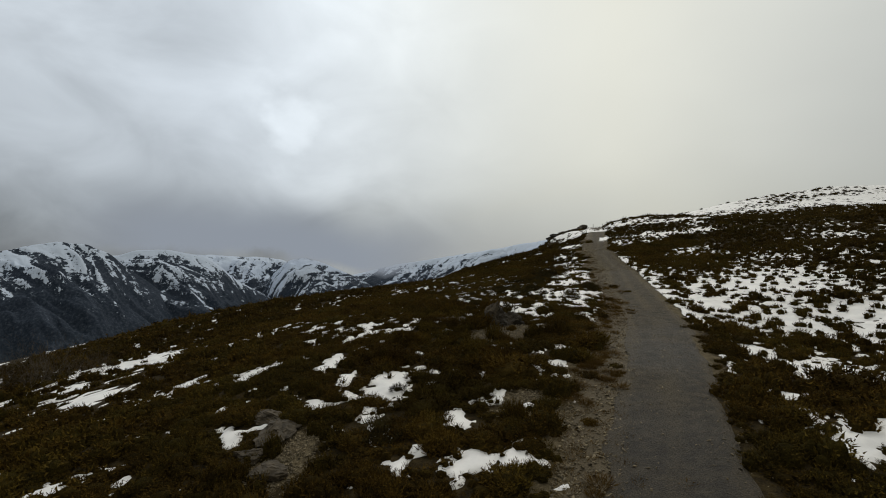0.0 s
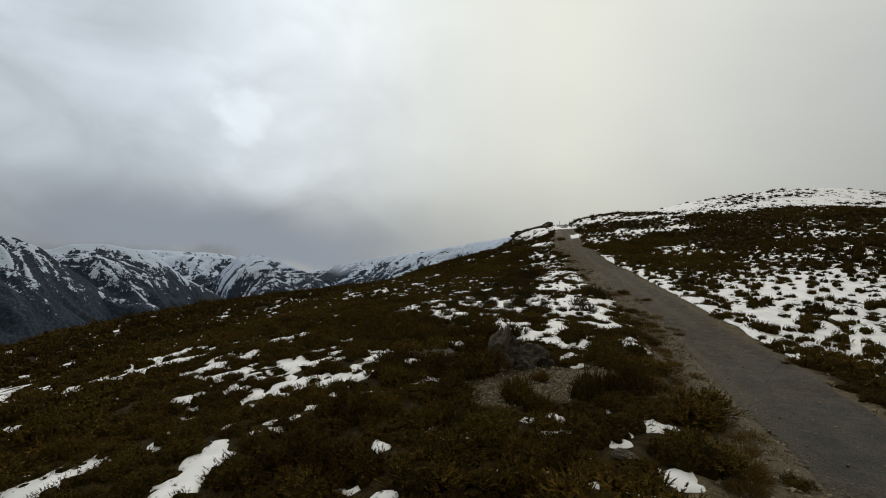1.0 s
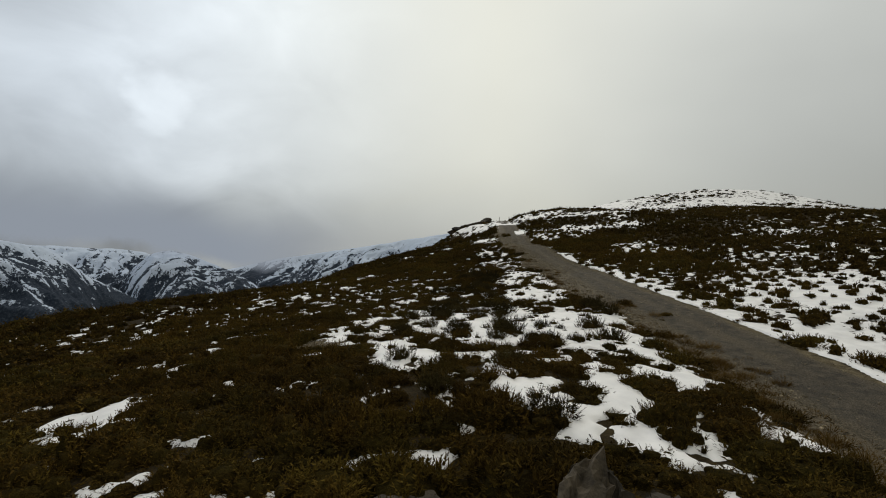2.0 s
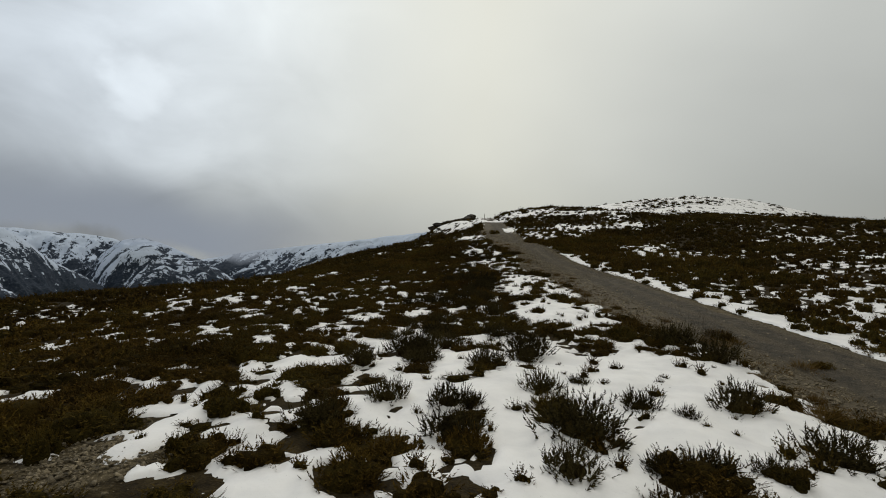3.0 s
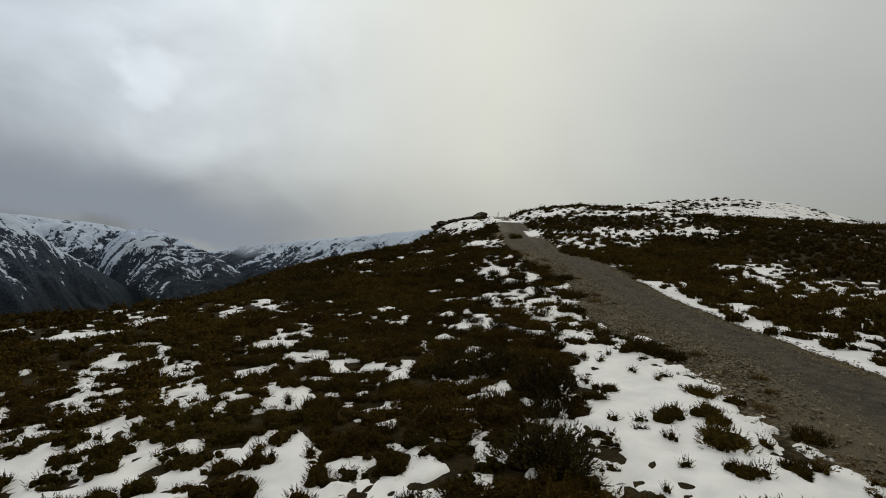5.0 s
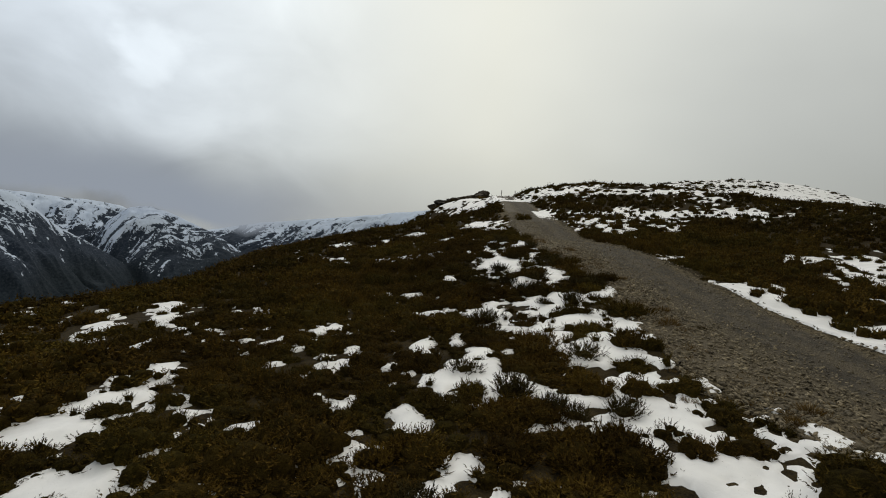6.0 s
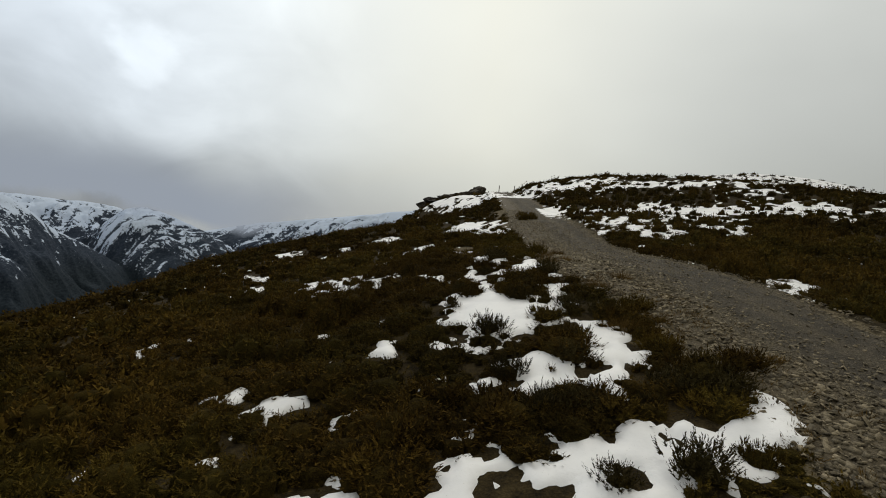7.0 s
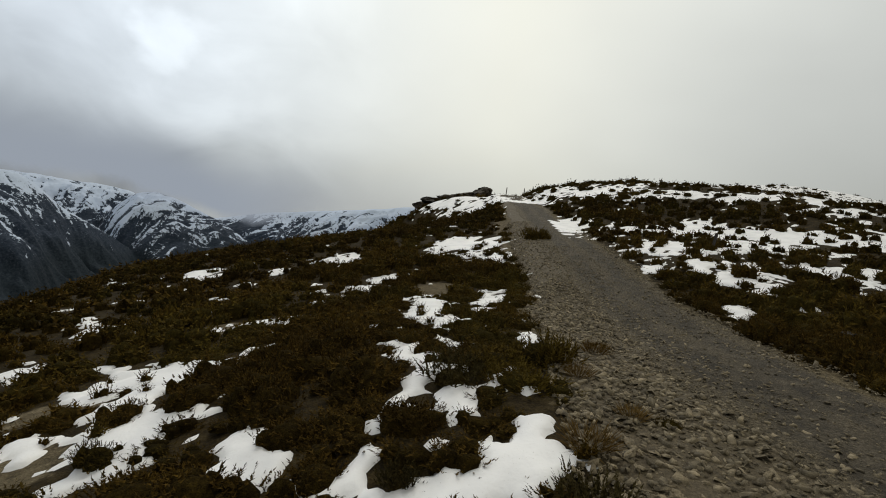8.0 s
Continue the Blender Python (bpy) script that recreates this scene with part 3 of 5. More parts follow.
SNOW_RISE_3 = [
    (18.4, 63, 0.6, 0.42, 36),
    (19, 63.2, 0.31, 0.65, 38),
    (16.6, 62.4, 0.54, 0.51, 30),
    (15.2, 61.1, 0.36, 0.41, 27),
    (15.7, 60.9, 0.62, 0.65, 30),
    (16.6, 61.3, 0.57, 0.73, 34),
    (17.2, 61.4, 0.49, 0.51, 37),
    (15.9, 60.2, 0.41, 0.47, 34),
    (15.6, 59.8, 0.31, 0.42, 34),
    (15.4, 59.1, 0.28, 0.36, 36),
    (15.3, 58.5, 0.32, 0.4, 39),
    (15.1, 58.6, 0.18, 0.27, 36),
    (17.6, 60.7, 0.37, 0.35, 41),
    (17.7, 60.3, 0.35, 0.46, 44),
    (17.6, 59.5, 0.31, 0.38, 47),
    (17.3, 59.1, 0.18, 0.22, 48),
    (15.6, 58.2, 0.36, 0.2, 43),
    (15.8, 58.6, 0.19, 0.2, 41),
    (16.3, 58.3, 0.25, 0.25, 47),
]
SNOW_RISE_4 = [
    (16.8, 58.1, 0.38, 0.25, 51),
    (16.9, 57.8, 0.18, 0.2, 54),
    (12.7, 61, 0.27, 0.3, 8),
    (12.5, 60.7, 0.32, 0.2, 7),
    (12.8, 61.4, 0.18, 0.2, 9),
    (12, 60.4, 0.18, 0.2, 3),
    (12.4, 60.2, 0.18, 0.2, 7),
    (13.4, 60.6, 0.18, 0.28, 15),
    (13.4, 61.1, 0.18, 0.22, 13),
    (13.7, 59.8, 0.36, 0.26, 19),
    (13.3, 59.4, 0.18, 0.32, 17),
    (13.2, 59.1, 0.18, 0.27, 17),
    (13.8, 59.6, 0.18, 0.2, 21),
    (10.9, 60.8, 0.18, 0.27, -6),
    (11, 60.5, 0.18, 0.2, -5),
    (10.6, 60.3, 0.18, 0.44, -9),
    (10.6, 59.9, 0.18, 0.2, -10),
    (10.2, 60.5, 0.18, 0.55, -12),
    (10.3, 60.6, 0.18, 0.2, -11),
]
SNOW_RISE_5 = [
    (9.1, 60.6, 0.25, 0.2, -21),
    (11.5, 59.6, 0.23, 0.2, -2),
    (8.3, 61.9, 0.18, 0.45, -23),
    (10.8, 60.1, 0.18, 0.28, -8),
    (23.9, 62.7, 0.49, 0.79, 54),
    (22.7, 61.4, 0.47, 0.36, 56),
    (25.5, 63.1, 0.34, 0.99, 57),
    (22.8, 62, 0.35, 0.31, 54),
]
SNOW_SADDLE = [
    (15.5, 77.2, 0.98, 0.99, -13),
    (14.9, 77.3, 0.75, 0.97, -16),
    (15.1, 76.1, 0.39, 0.76, -17),
    (15.8, 74.6, 0.72, 0.52, -15),
    (15.5, 74.4, 0.59, 0.54, -18),
    (15.8, 73.7, 0.51, 0.37, -16),
    (16.2, 74.4, 0.2, 0.24, -12),
    (15.8, 73.3, 0.18, 0.2, -18),
    (14.3, 74.7, 0.18, 0.51, -25),
    (14.4, 74.3, 0.18, 0.23, -26),
    (11.8, 79.4, 0.24, 0.46, -27),
    (12.1, 79.7, 0.19, 0.48, -24),
    (11.6, 83.4, 0.34, 1.09, -21),
    (11, 84.8, 0.18, 0.86, -21),
    (12.5, 93.5, 0.69, 1.31, -11),
    (9.2, 94.2, 0.54, 0.85, -18),
    (16.2, 91.4, 0.32, 0.84, -4),
    (17, 81.2, 0.68, 0.53, -3),
    (17.5, 81.2, 0.29, 0.53, -1),
]
SNOW_SADDLE_2 = [
    (17.9, 84.4, 0.22, 1.28, 1),
    (19.4, 85.4, 0.46, 0.56, 6),
    (18.9, 92.8, 1.02, 1.62, 3),
    (20.8, 80.2, 0.56, 1.52, 14),
    (20.3, 78.5, 0.56, 0.81, 13),
    (20.9, 81.8, 0.45, 0.81, 13),
    (20.5, 77.9, 0.26, 0.78, 15),
    (19.3, 75.5, 0.2, 0.72, 11),
    (19.3, 76.3, 0.29, 0.31, 10),
    (19.5, 74.6, 0.18, 0.65, 14),
    (19.2, 73.9, 0.18, 0.34, 13),
    (18.8, 73.3, 0.19, 0.24, 11),
    (18.6, 72.8, 0.18, 0.3, 9),
    (18.4, 72.3, 0.18, 0.25, 8),
    (18.2, 71.9, 0.19, 0.2, 7),
    (18.3, 71.6, 0.18, 0.21, 8),
    (18, 71.8, 0.26, 0.2, 3),
    (17.6, 71.9, 0.22, 0.2, -2),
    (19.7, 74.2, 0.18, 0.31, 17),
]
SNOW_SADDLE_3 = [
    (19.5, 73.3, 0.18, 0.4, 17),
    (19.5, 72.7, 0.18, 0.22, 18),
    (22.6, 80.8, 0.36, 1.17, 20),
    (21.7, 78.6, 0.2, 1.21, 20),
    (23.2, 81, 0.33, 0.76, 22),
    (21.4, 75.3, 0.18, 0.63, 25),
    (20.4, 73.6, 0.18, 0.37, 24),
    (20.4, 73, 0.18, 0.2, 26),
    (20.1, 72.1, 0.18, 0.22, 27),
    (19.9, 71.7, 0.22, 0.26, 27),
    (19.6, 71.6, 0.42, 0.26, 24),
    (19.4, 71.4, 0.45, 0.21, 23),
    (19.1, 71.2, 0.33, 0.2, 21),
    (19.7, 71.3, 0.18, 0.2, 27),
    (19, 71.6, 0.18, 0.26, 18),
    (19.5, 71, 0.18, 0.2, 27),
    (17.1, 73.4, 0.29, 0.24, -6),
    (17.2, 72.9, 0.2, 0.2, -5),
    (17.2, 72.4, 0.22, 0.22, -6),
]
SNOW_SADDLE_4 = [
    (17.3, 72.7, 0.18, 0.2, -4),
    (16.9, 72.4, 0.18, 0.36, -9),
    (15.1, 73.1, 0.18, 0.2, -24),
    (25.4, 93, 1.5, 2.27, 17),
    (25, 89.3, 0.7, 0.83, 19),
    (24.3, 92.4, 0.66, 1.06, 15),
    (25.3, 87.5, 0.46, 0.61, 21),
    (20.2, 75.2, 0.18, 0.49, 18),
    (30.6, 80.3, 0.46, 0.46, 45),
    (32.3, 81.3, 0.43, 1.16, 47),
    (31, 82, 0.29, 0.71, 42),
    (28.5, 77.7, 0.25, 0.51, 46),
    (35.9, 80.7, 1.11, 1.08, 54),
    (37.6, 81.4, 0.59, 0.93, 55),
    (33, 95.9, 1.24, 4.05, 28),
    (40.2, 118.8, 4.9, 3.58, 24),
    (35.4, 133.3, 2.9, 1.89, 15),
    (36.9, 128.7, 3.26, 1.59, 17),
    (37.9, 124.2, 3.28, 2.94, 20),
]
SNOW_UPHILL = [
    (8.5, 7.9, 0.44, 0.82, 40),
    (8.1, 12.4, 0.33, 0.79, 30),
    (13.2, 15, 1.1, 2.55, 38),
    (13.1, 18, 0.94, 2.19, 33),
    (20.3, 22.8, 3.49, 1.28, 39),
    (19.6, 23.2, 4.46, 2.29, 38),
    (23, 25.2, 2.66, 2.03, 40),
    (18.4, 25.4, 2.32, 2.06, 34),
    (16, 28.2, 2.39, 3.4, 28),
    (23.4, 33.7, 4.08, 5.86, 33),
    (27, 55.8, 0.54, 1.27, 54),
    (33.5, 59, 1.17, 1.92, 56),
    (23.1, 61.5, 0.67, 1.06, 56),
    (33.9, 61.8, 2.13, 1.74, 53),
    (23.7, 62.7, 0.65, 0.99, 54),
    (25.8, 63.2, 0.51, 1.19, 57),
    (55, 65.2, 2.2, 4.2, 39),
    (36.5, 67.3, 1.98, 2.96, 49),
    (30.1, 68.4, 0.59, 1.33, 52),
]
SNOW_UPHILL_2 = [
    (35, 69.3, 0.67, 1.44, 57),
    (27.2, 69.6, 0.69, 1.62, 45),
    (30.7, 77.9, 0.1785, 0.3744, 51),
    (28.9, 78.2, 0.4165, 0.36, 46),
    (36.3, 80.9, 0.9605, 1.188, 54),
    (31.6, 81, 0.816, 1.3752, 46),
    (31.6, 82.7, 0.544, 0.7632, 42),
    (30, 83.3, 0.425, 0.648, 38),
    (46.1, 85, 2.94, 1.54, 48),
    (33.2, 86.4, 1.751, 1.908, 39),
    (38.7, 86.4, 1.989, 2.556, 48),
    (43.4, 86.5, 2.3375, 1.4688, 53),
    (41.2, 89.8, 7.02, 2.11, 39),
    (41.7, 90.8, 0.901, 1.0296, 46),
    (49.7, 91.4, 0.85, 1.3608, 53),
    (35.7, 92.9, 0.6545, 1.3032, 35),
    (41.1, 94.3, 0.765, 1.1664, 41),
    (52.3, 94.6, 1.63, 1.87, 52),
    (33.7, 97.6, 1.5, 2.5, 26),
]
SNOW_UPHILL_3 = [
    (49.3, 98.3, 2.2, 1.4, 46),
    (35.1, 99, 0.96, 1.8, 27),
    (47.8, 101.7, 2.85, 1.13, 41),
    (44.8, 104.8, 2.32, 1.25, 36),
    (43.9, 111, 3.49, 3.01, 31),
    (39.7, 115.5, 1.53, 2.2032, 25),
    (40.8, 131.5, 2, 2.6, 15),
    (37.2, 134, 2.6, 3, 15),
    (33.6, 136, 1.8, 2.2, 15),
]
SNOW_LISTS = (SNOW_FOOT, SNOW_FOOT_2, SNOW_START, SNOW_START_2, SNOW_BANK, SNOW_BANK_2, SNOW_BANK_3, SNOW_SHEET, SNOW_SHEET_2, SNOW_SHEET_3, SNOW_SHEET_4, SNOW_MEADOW, SNOW_MEADOW_2, SNOW_MEADOW_3, SNOW_MEADOW_4, SNOW_MEADOW_5, SNOW_SLOPE, SNOW_SLOPE_2, SNOW_BOWL, SNOW_RISE, SNOW_RISE_2, SNOW_RISE_3, SNOW_RISE_4, SNOW_RISE_5, SNOW_SADDLE, SNOW_SADDLE_2, SNOW_SADDLE_3, SNOW_SADDLE_4, SNOW_UPHILL, SNOW_UPHILL_2, SNOW_UPHILL_3)


def between_mounds(x, y):
    """1 on the stretch where single mounds of heath stand in a net of snow."""
    left = track_x(y) - 14
    return np.exp(-(((x - left) / 8.8) ** 4) - ((y - 47) / 15) ** 6)


def snow_depth(x, y):
    """Over 0 where snow lies."""
    best = np.full(np.broadcast(x, y).shape, -1.5)
    for cx, cy, rx, ry, turn in sum(SNOW_LISTS, []):
        a = radians(turn)
        near = (np.abs(x - cx) < 3 * max(rx, ry)) & (np.abs(y - cy) < 3 * max(rx, ry))
        if near.any():
            px, py = x[near] - cx, y[near] - cy
            u, v = (px * math.cos(a) - py * math.sin(a)) / rx, (px * math.sin(a) + py * math.cos(a)) / ry
            best[near] = np.maximum(best[near], 1.0 - np.hypot(u, v))
    n1, n2 = fbm(x, y, 1.1, 2, 3) - 0.5, fbm(x, y, 0.4, 4, 2) - 0.5
    n2 = n2 + 0.9 * (fbm(x, y, 0.19, 6, 2) - 0.5)
    m = best + 0.14 - 0.13 * np.clip((y - 40) / 8, 0, 1) * np.clip((72 - y) / 4, 0, 1) * (x < track_x(y) - 9) - 0.10 * np.clip((15 - y) / 3, 0, 1) * (x > -4) + (0.8 * n1 + 2.1 * n2) * np.clip(1.15 - 1.3 * best, 0.25, 1.0)
    # scattered scraps of snow, more of them on the upper slopes
    d = off_track(x, y)
    net = between_mounds(x, y)
    knit = 0.55 * fbm(x, y, 0.95, 33, 2) + 0.45 * fbm(x, y, 0.45, 35, 2)
    m = np.maximum(m - 0.14 * net, np.where(net > 0.05, (knit - 0.575 - 0.25 * (1 - net)) * 4, -1))
    right = 1 / (1 + np.exp(-(d - 2.5) / 0.4))
    rich = 0.045 + 0.085 * right * np.clip((y - 5) / 20, 0, 1)
    rich = rich + 0.05 * (1 - right) * np.clip((y - 16) / 6, 0, 1) * np.clip((64 - y) / 6, 0, 1) + 0.05 * np.exp(-(((x - 2) / 9) ** 4) - ((y - 46) / 10) ** 4) + 0.05 * np.exp(-(((x + 1) / 7) ** 2) - ((y - 27) / 9) ** 2)
    rich = rich - 0.05 * np.exp(-(((x - 8) / 8) ** 2) - ((y - 70) / 14) ** 2) - 0.03 * np.exp(-(((x + 8) / 8) ** 2) - ((y - 10) / 9) ** 2)
    rich = rich + 0.08 * np.exp(-(((x - 3.0) / 2.2) ** 4) - ((y - 31) / 3.0) ** 4)
    rich = rich - 0.16 * right * np.exp(-(((x - 36) / 14) ** 4) - ((y - 71) / 9) ** 4) - 0.05 * np.exp(-(((x - 72) / 14) ** 4) - ((y - 102) / 16) ** 4)
    rich = rich - 0.08 * right * np.exp(-(((y - 94) / 20) ** 4)) * np.clip((95 - x) / 10, 0, 1)
    rich = rich + 0.19 * np.clip((y - 135) / 25, 0, 1) * np.clip((x - 78) / 25, 0, 1)
    near_left = (1 - right) * (y < 105) * (np.abs(x - np.interp(y, (0, 30, 60, 100), (-2, 3, 13, 24))) < 16)
    network = np.exp(-(((x - 1) / 11) ** 4) - ((y - 50) / 12) ** 4)
    rich = rich - 0.05 * near_left * (1 - network) - 0.01 * network
    drift = 0.55 * fbm(x * 0.8 + y * 0.2, y - x * 0.25, 1.9, 12, 3) + 0.45 * fbm(x, y, 0.6, 15, 2)
    m = np.maximum(m, (drift - 0.72 + rich) * 5)
    flecks = 0.5 * fbm(x * 0.85 + y * 0.5, (y - x * 0.6) * 1.3, 1.0, 52, 2) + 0.5 * fbm(x, y, 0.45, 55, 2)
    m = np.maximum(m, (flecks - 0.70 + 0.5 * rich + 0.035 * right * np.clip((62 - y) / 12, -1.2, 1)) * 5)
    # the open sheet below the gravel shoulder
    m = np.maximum(m, 0.9 - ((d + 4.6) / 1.7) ** 2 - ((y - 46.5) / 9.0) ** 4 + 1.2 * n1 + 1.6 * n2)
    # a bank along the uphill edge of the track, and the snow that fills the heath half way up
    strip_ = (1.0 - np.abs(d - 2.3 - 0.5 * n1) / 0.75) * np.clip((y - 20) / 6, 0, 1) * np.clip((64 - y) / 5, 0, 1)
    m = np.maximum(m, np.where(strip_ > 0, strip_ + 1.2 * n1 + 0.2, -1))
    m = m - 2.0 * np.exp(-(((x - 2.2) / 2.0) ** 4) - ((y - 17.5) / 1.2) ** 4) - 2.0 * np.exp(-(((x - 2.3) / 1.0) ** 4) - ((y - 19.6) / 1.1) ** 4)
    m = m - 2.0 * np.exp(-(((x - 36) / 8.5) ** 4) - ((y - 141.5) / 4.0) ** 4)
    on_track = (d < 1.75 + 0.4 * n1) & (d > np.interp(y, shoulder_y, shoulder_d) + 0.25 + 0.8 * n1) & ~((np.abs(y - 97) < 6) & (d > 0.2))
    return np.where(on_track & (y < 116), -1.0, m)


def mesh_object(name, verts, faces, mat, parent=None, smooth=False):
    """One mesh object from arrays of points and of triangles or quads."""
    verts, faces = np.asarray(verts, np.float32), np.asarray(faces, np.int32)
    me = bpy.data.meshes.new(name)
    k = faces.shape[1]
    me.vertices.add(len(verts))
    me.vertices.foreach_set("co", verts.ravel())
    me.loops.add(faces.size)
    me.loops.foreach_set("vertex_index", faces.ravel())
    me.polygons.add(len(faces))
    me.polygons.foreach_set("loop_start", np.arange(0, faces.size, k, dtype=np.int32))
    if smooth:
        me.polygons.foreach_set("use_smooth", np.ones(len(faces), bool))
    me.materials.append(mat)
    me.update(calc_edges=True)
    ob = new(name, me)
    ob.parent = parent
    return ob


def point_value(ob, name, values):
    at = ob.data.attributes.new(name, "FLOAT", "POINT")
    at.data.foreach_set("value", np.asarray(values, np.float32).ravel())


def grid_faces(rows, cols):
    i = np.arange(rows * cols).reshape(rows, cols)
    return np.stack([i[:-1, :-1], i[:-1, 1:], i[1:, 1:], i[1:, :-1]], -1).reshape(-1, 4)


# ---- ground ----
def spread(lo, hi, step, upper, far_lo, far_hi):
    """Even steps from lo to hi, wider ones on to upper, and ever longer ones out to the far ends."""
    mid = np.concatenate([np.arange(lo, hi + step / 2, step), np.arange(hi + 1.4, upper, 1.4)])
    out = lambda far, n: step * 2 + (np.geomspace(1, abs(far) + 1, n) - 1)
    return np.concatenate([lo - out(far_lo - lo, 46)[::-1], mid, mid[-1] + out(far_hi - hi, 46)])


gx, gy = np.meshgrid(spread(-26, 62, 0.42, 300, -4600, 4600), spread(-4, 128, 0.42, 262, -4600, 4600))
ground = mesh_object("ground", np.stack([gx, gy, ground_z(gx, gy)], -1).reshape(-1, 3), grid_faces(*gx.shape), SOIL, smooth=True)
point_value(ground, "bare", bareness(gx, gy))
tagged(ground, "dark peaty mountain soil with gravelly clearings", "ground", kind="structure")


def strip(name, mat, left, right, y0, y1, lift, label):
    """A ragged band of gravel along the track, from left to right of its middle, its edges sunk into the soil."""
    ys = np.arange(y0, y1, 0.3)
    s = np.linspace(0, 1, 17)
    yy, ss = np.meshgrid(ys, s, indexing="ij")
    lo = left(yy) + 0.9 * (fbm(yy, 0 * yy, 2.5, 21, 3) - 0.5)
    hi = right(yy) + 0.9 * (fbm(yy, 0 * yy, 2.2, 27, 3) - 0.5)
    d = lo + (hi - lo) * ss
    xx = track_x(yy) + d / 0.95
    yy = yy - 0.3 * d
    xx = track_x(yy) + d / 0.95
    edge = np.minimum(ss, 1 - ss) / 0.06
    zz = ground_z(xx, yy) + np.where(edge < 0.5, -0.05, lift) + 0.03 * (fbm(xx, yy, 0.5, 33, 2) - 0.5) * (edge > 0.5)
    ob = mesh_object(name, np.stack([xx, yy, zz], -1).reshape(-1, 3), grid_faces(*xx.shape), mat, smooth=True)
    ruts = np.exp(-(((d + 0.55) / 0.33) ** 2)) + np.exp(-(((d - 0.65) / 0.33) ** 2))
    point_value(ob, "damp", np.clip((27 - yy) / 12, 0, 1) * np.clip(0.2 + 1.4 * fbm(xx, yy, 2.4, 47, 3), 0, 1))
    point_value(ob, "rut", 1 - 0.6 * ruts - 0.35 * (np.abs(d) < 1.1) + 0.5 * (fbm(xx, yy, 1.8, 44, 3) - 0.5))
    return tagged(ob, label, "track", kind="structure")


shoulder_left = lambda y: np.interp(y, shoulder_y, shoulder_d)
shoulder = strip("gravel_shoulder", GRIT, shoulder_left, lambda y: -1.0 + 0 * y, 3, 118, 0.02, "band of loose tan schist rubble beside the track")
track = strip("road", TRACK, lambda y: -1.55 + 0 * y, lambda y: 1.55 + 0 * y, -36, 165, 0.045, "grey unpaved mountain track with wheel ruts")


# ---- snow ----
def snow_mesh(xs, ys, keep=None):
    """Sheets of snow on a grid: points, quads, depth and the grid's shape."""
    x, y = np.meshgrid(xs, ys)
    m = snow_depth(x, y)
    if keep is not None:
        m = np.where(keep(x, y), m, -1)
    thick = np.where(m > 0, 0.008 + 0.05 * np.clip(m / 0.9, 0, 1) ** 0.8, np.clip(m, -0.35, 0) * 0.35)
    z = ground_z(x, y) + thick + 0.015
    return np.stack([x, y, z], -1).reshape(-1, 3), m


def inside(x, y):
    return (x > -14) & (x < 36) & (y > 3) & (y < 90)


def gather(verts, quads):
    used, inv = np.unique(quads, return_inverse=True)
    return verts[used], inv.reshape(quads.shape)


sv, sm = snow_mesh(np.arange(-14.5, 36.5, 0.1), np.arange(2.5, 90.5, 0.1), inside)
rows, cols = sm.shape
cell = ((sm[:-1, :-1] > 0) | (sm[:-1, 1:] > 0) | (sm[1:, 1:] > 0) | (sm[1:, :-1] > 0))
quads = grid_faces(rows, cols).reshape(rows - 1, cols - 1, 4)
mark = np.zeros(cell.shape, int)
patches = 0
for r0, c0 in zip(*np.nonzero(cell)):
    if mark[r0, c0]:
        continue
    patches += 1
    mark[r0, c0] = patches
    todo = [(r0, c0)]
    while todo:
        r, c = todo.pop()
        for a, b in ((r + 1, c), (r - 1, c), (r, c + 1), (r, c - 1)):
            if 0 <= a < cell.shape[0] and 0 <= b < cell.shape[1] and cell[a, b] and not mark[a, b]:
                mark[a, b] = patches
                todo.append((a, b))
sizes = np.bincount(mark.ravel(), minlength=patches + 1)
sizes[0] = 0
large = [k for k in np.argsort(sizes)[::-1][:220] if sizes[k] > 70]
for k in large:
    v, f = gather(sv, quads[mark == k])
    words = "wide sheet of old snow lying between heath shrubs" if sizes[k] > 1900 else "small patch of old snow lying on the heath"
    tagged(mesh_object("snow_patch", v, f, SNOW, smooth=True), words, "snow", "snow patches on the slope")
v, f = gather(sv, quads[(mark > 0) & ~np.isin(mark, large)])
tagged(mesh_object("snow_scraps", v, f, SNOW, smooth=True), "scattered scraps of old snow on the heath", "snow", kind="stuff")
sv, sm = snow_mesh(np.arange(-50, 290, 0.42), np.arange(0, 256, 0.42), lambda x, y: ~inside(x, y))
cell = ((sm[:-1, :-1] > 0) | (sm[:-1, 1:] > 0) | (sm[1:, 1:] > 0) | (sm[1:, :-1] > 0))
v, f = gather(sv, grid_faces(*sm.shape).reshape(*cell.shape, 4)[cell])
tagged(mesh_object("upper_snow", v, f, SNOW, smooth=True), "broken snow cover on the upper slopes and the summit", "snow", kind="stuff")


# ---- shrubs ----
rng = np.random.default_rng(7)


def mound(rings=4, seg=9):
    """A low dome of radius 1 and height 1: points and triangles."""
    pts, tri = [(0, 0, 1.0)], []
    for r in range(1, rings + 1):
        a = r / rings * math.pi / 2
        for s in range(seg):
            t = 2 * math.pi * (s + 0.5 * (r % 2)) / seg
            pts.append((math.sin(a) * math.cos(t), math.sin(a) * math.sin(t), math.cos(a) if r < rings else -0.25))
    for s in range(seg):
        tri.append((0, 1 + s, 1 + (s + 1) % seg))
    for r in range(rings - 1):
        for s in range(seg):
            a, b = 1 + r * seg + s, 1 + r * seg + (s + 1) % seg
            tri += [(a, a + seg, b), (b, a + seg, b + seg)]
    return np.array(pts), np.array(tri)


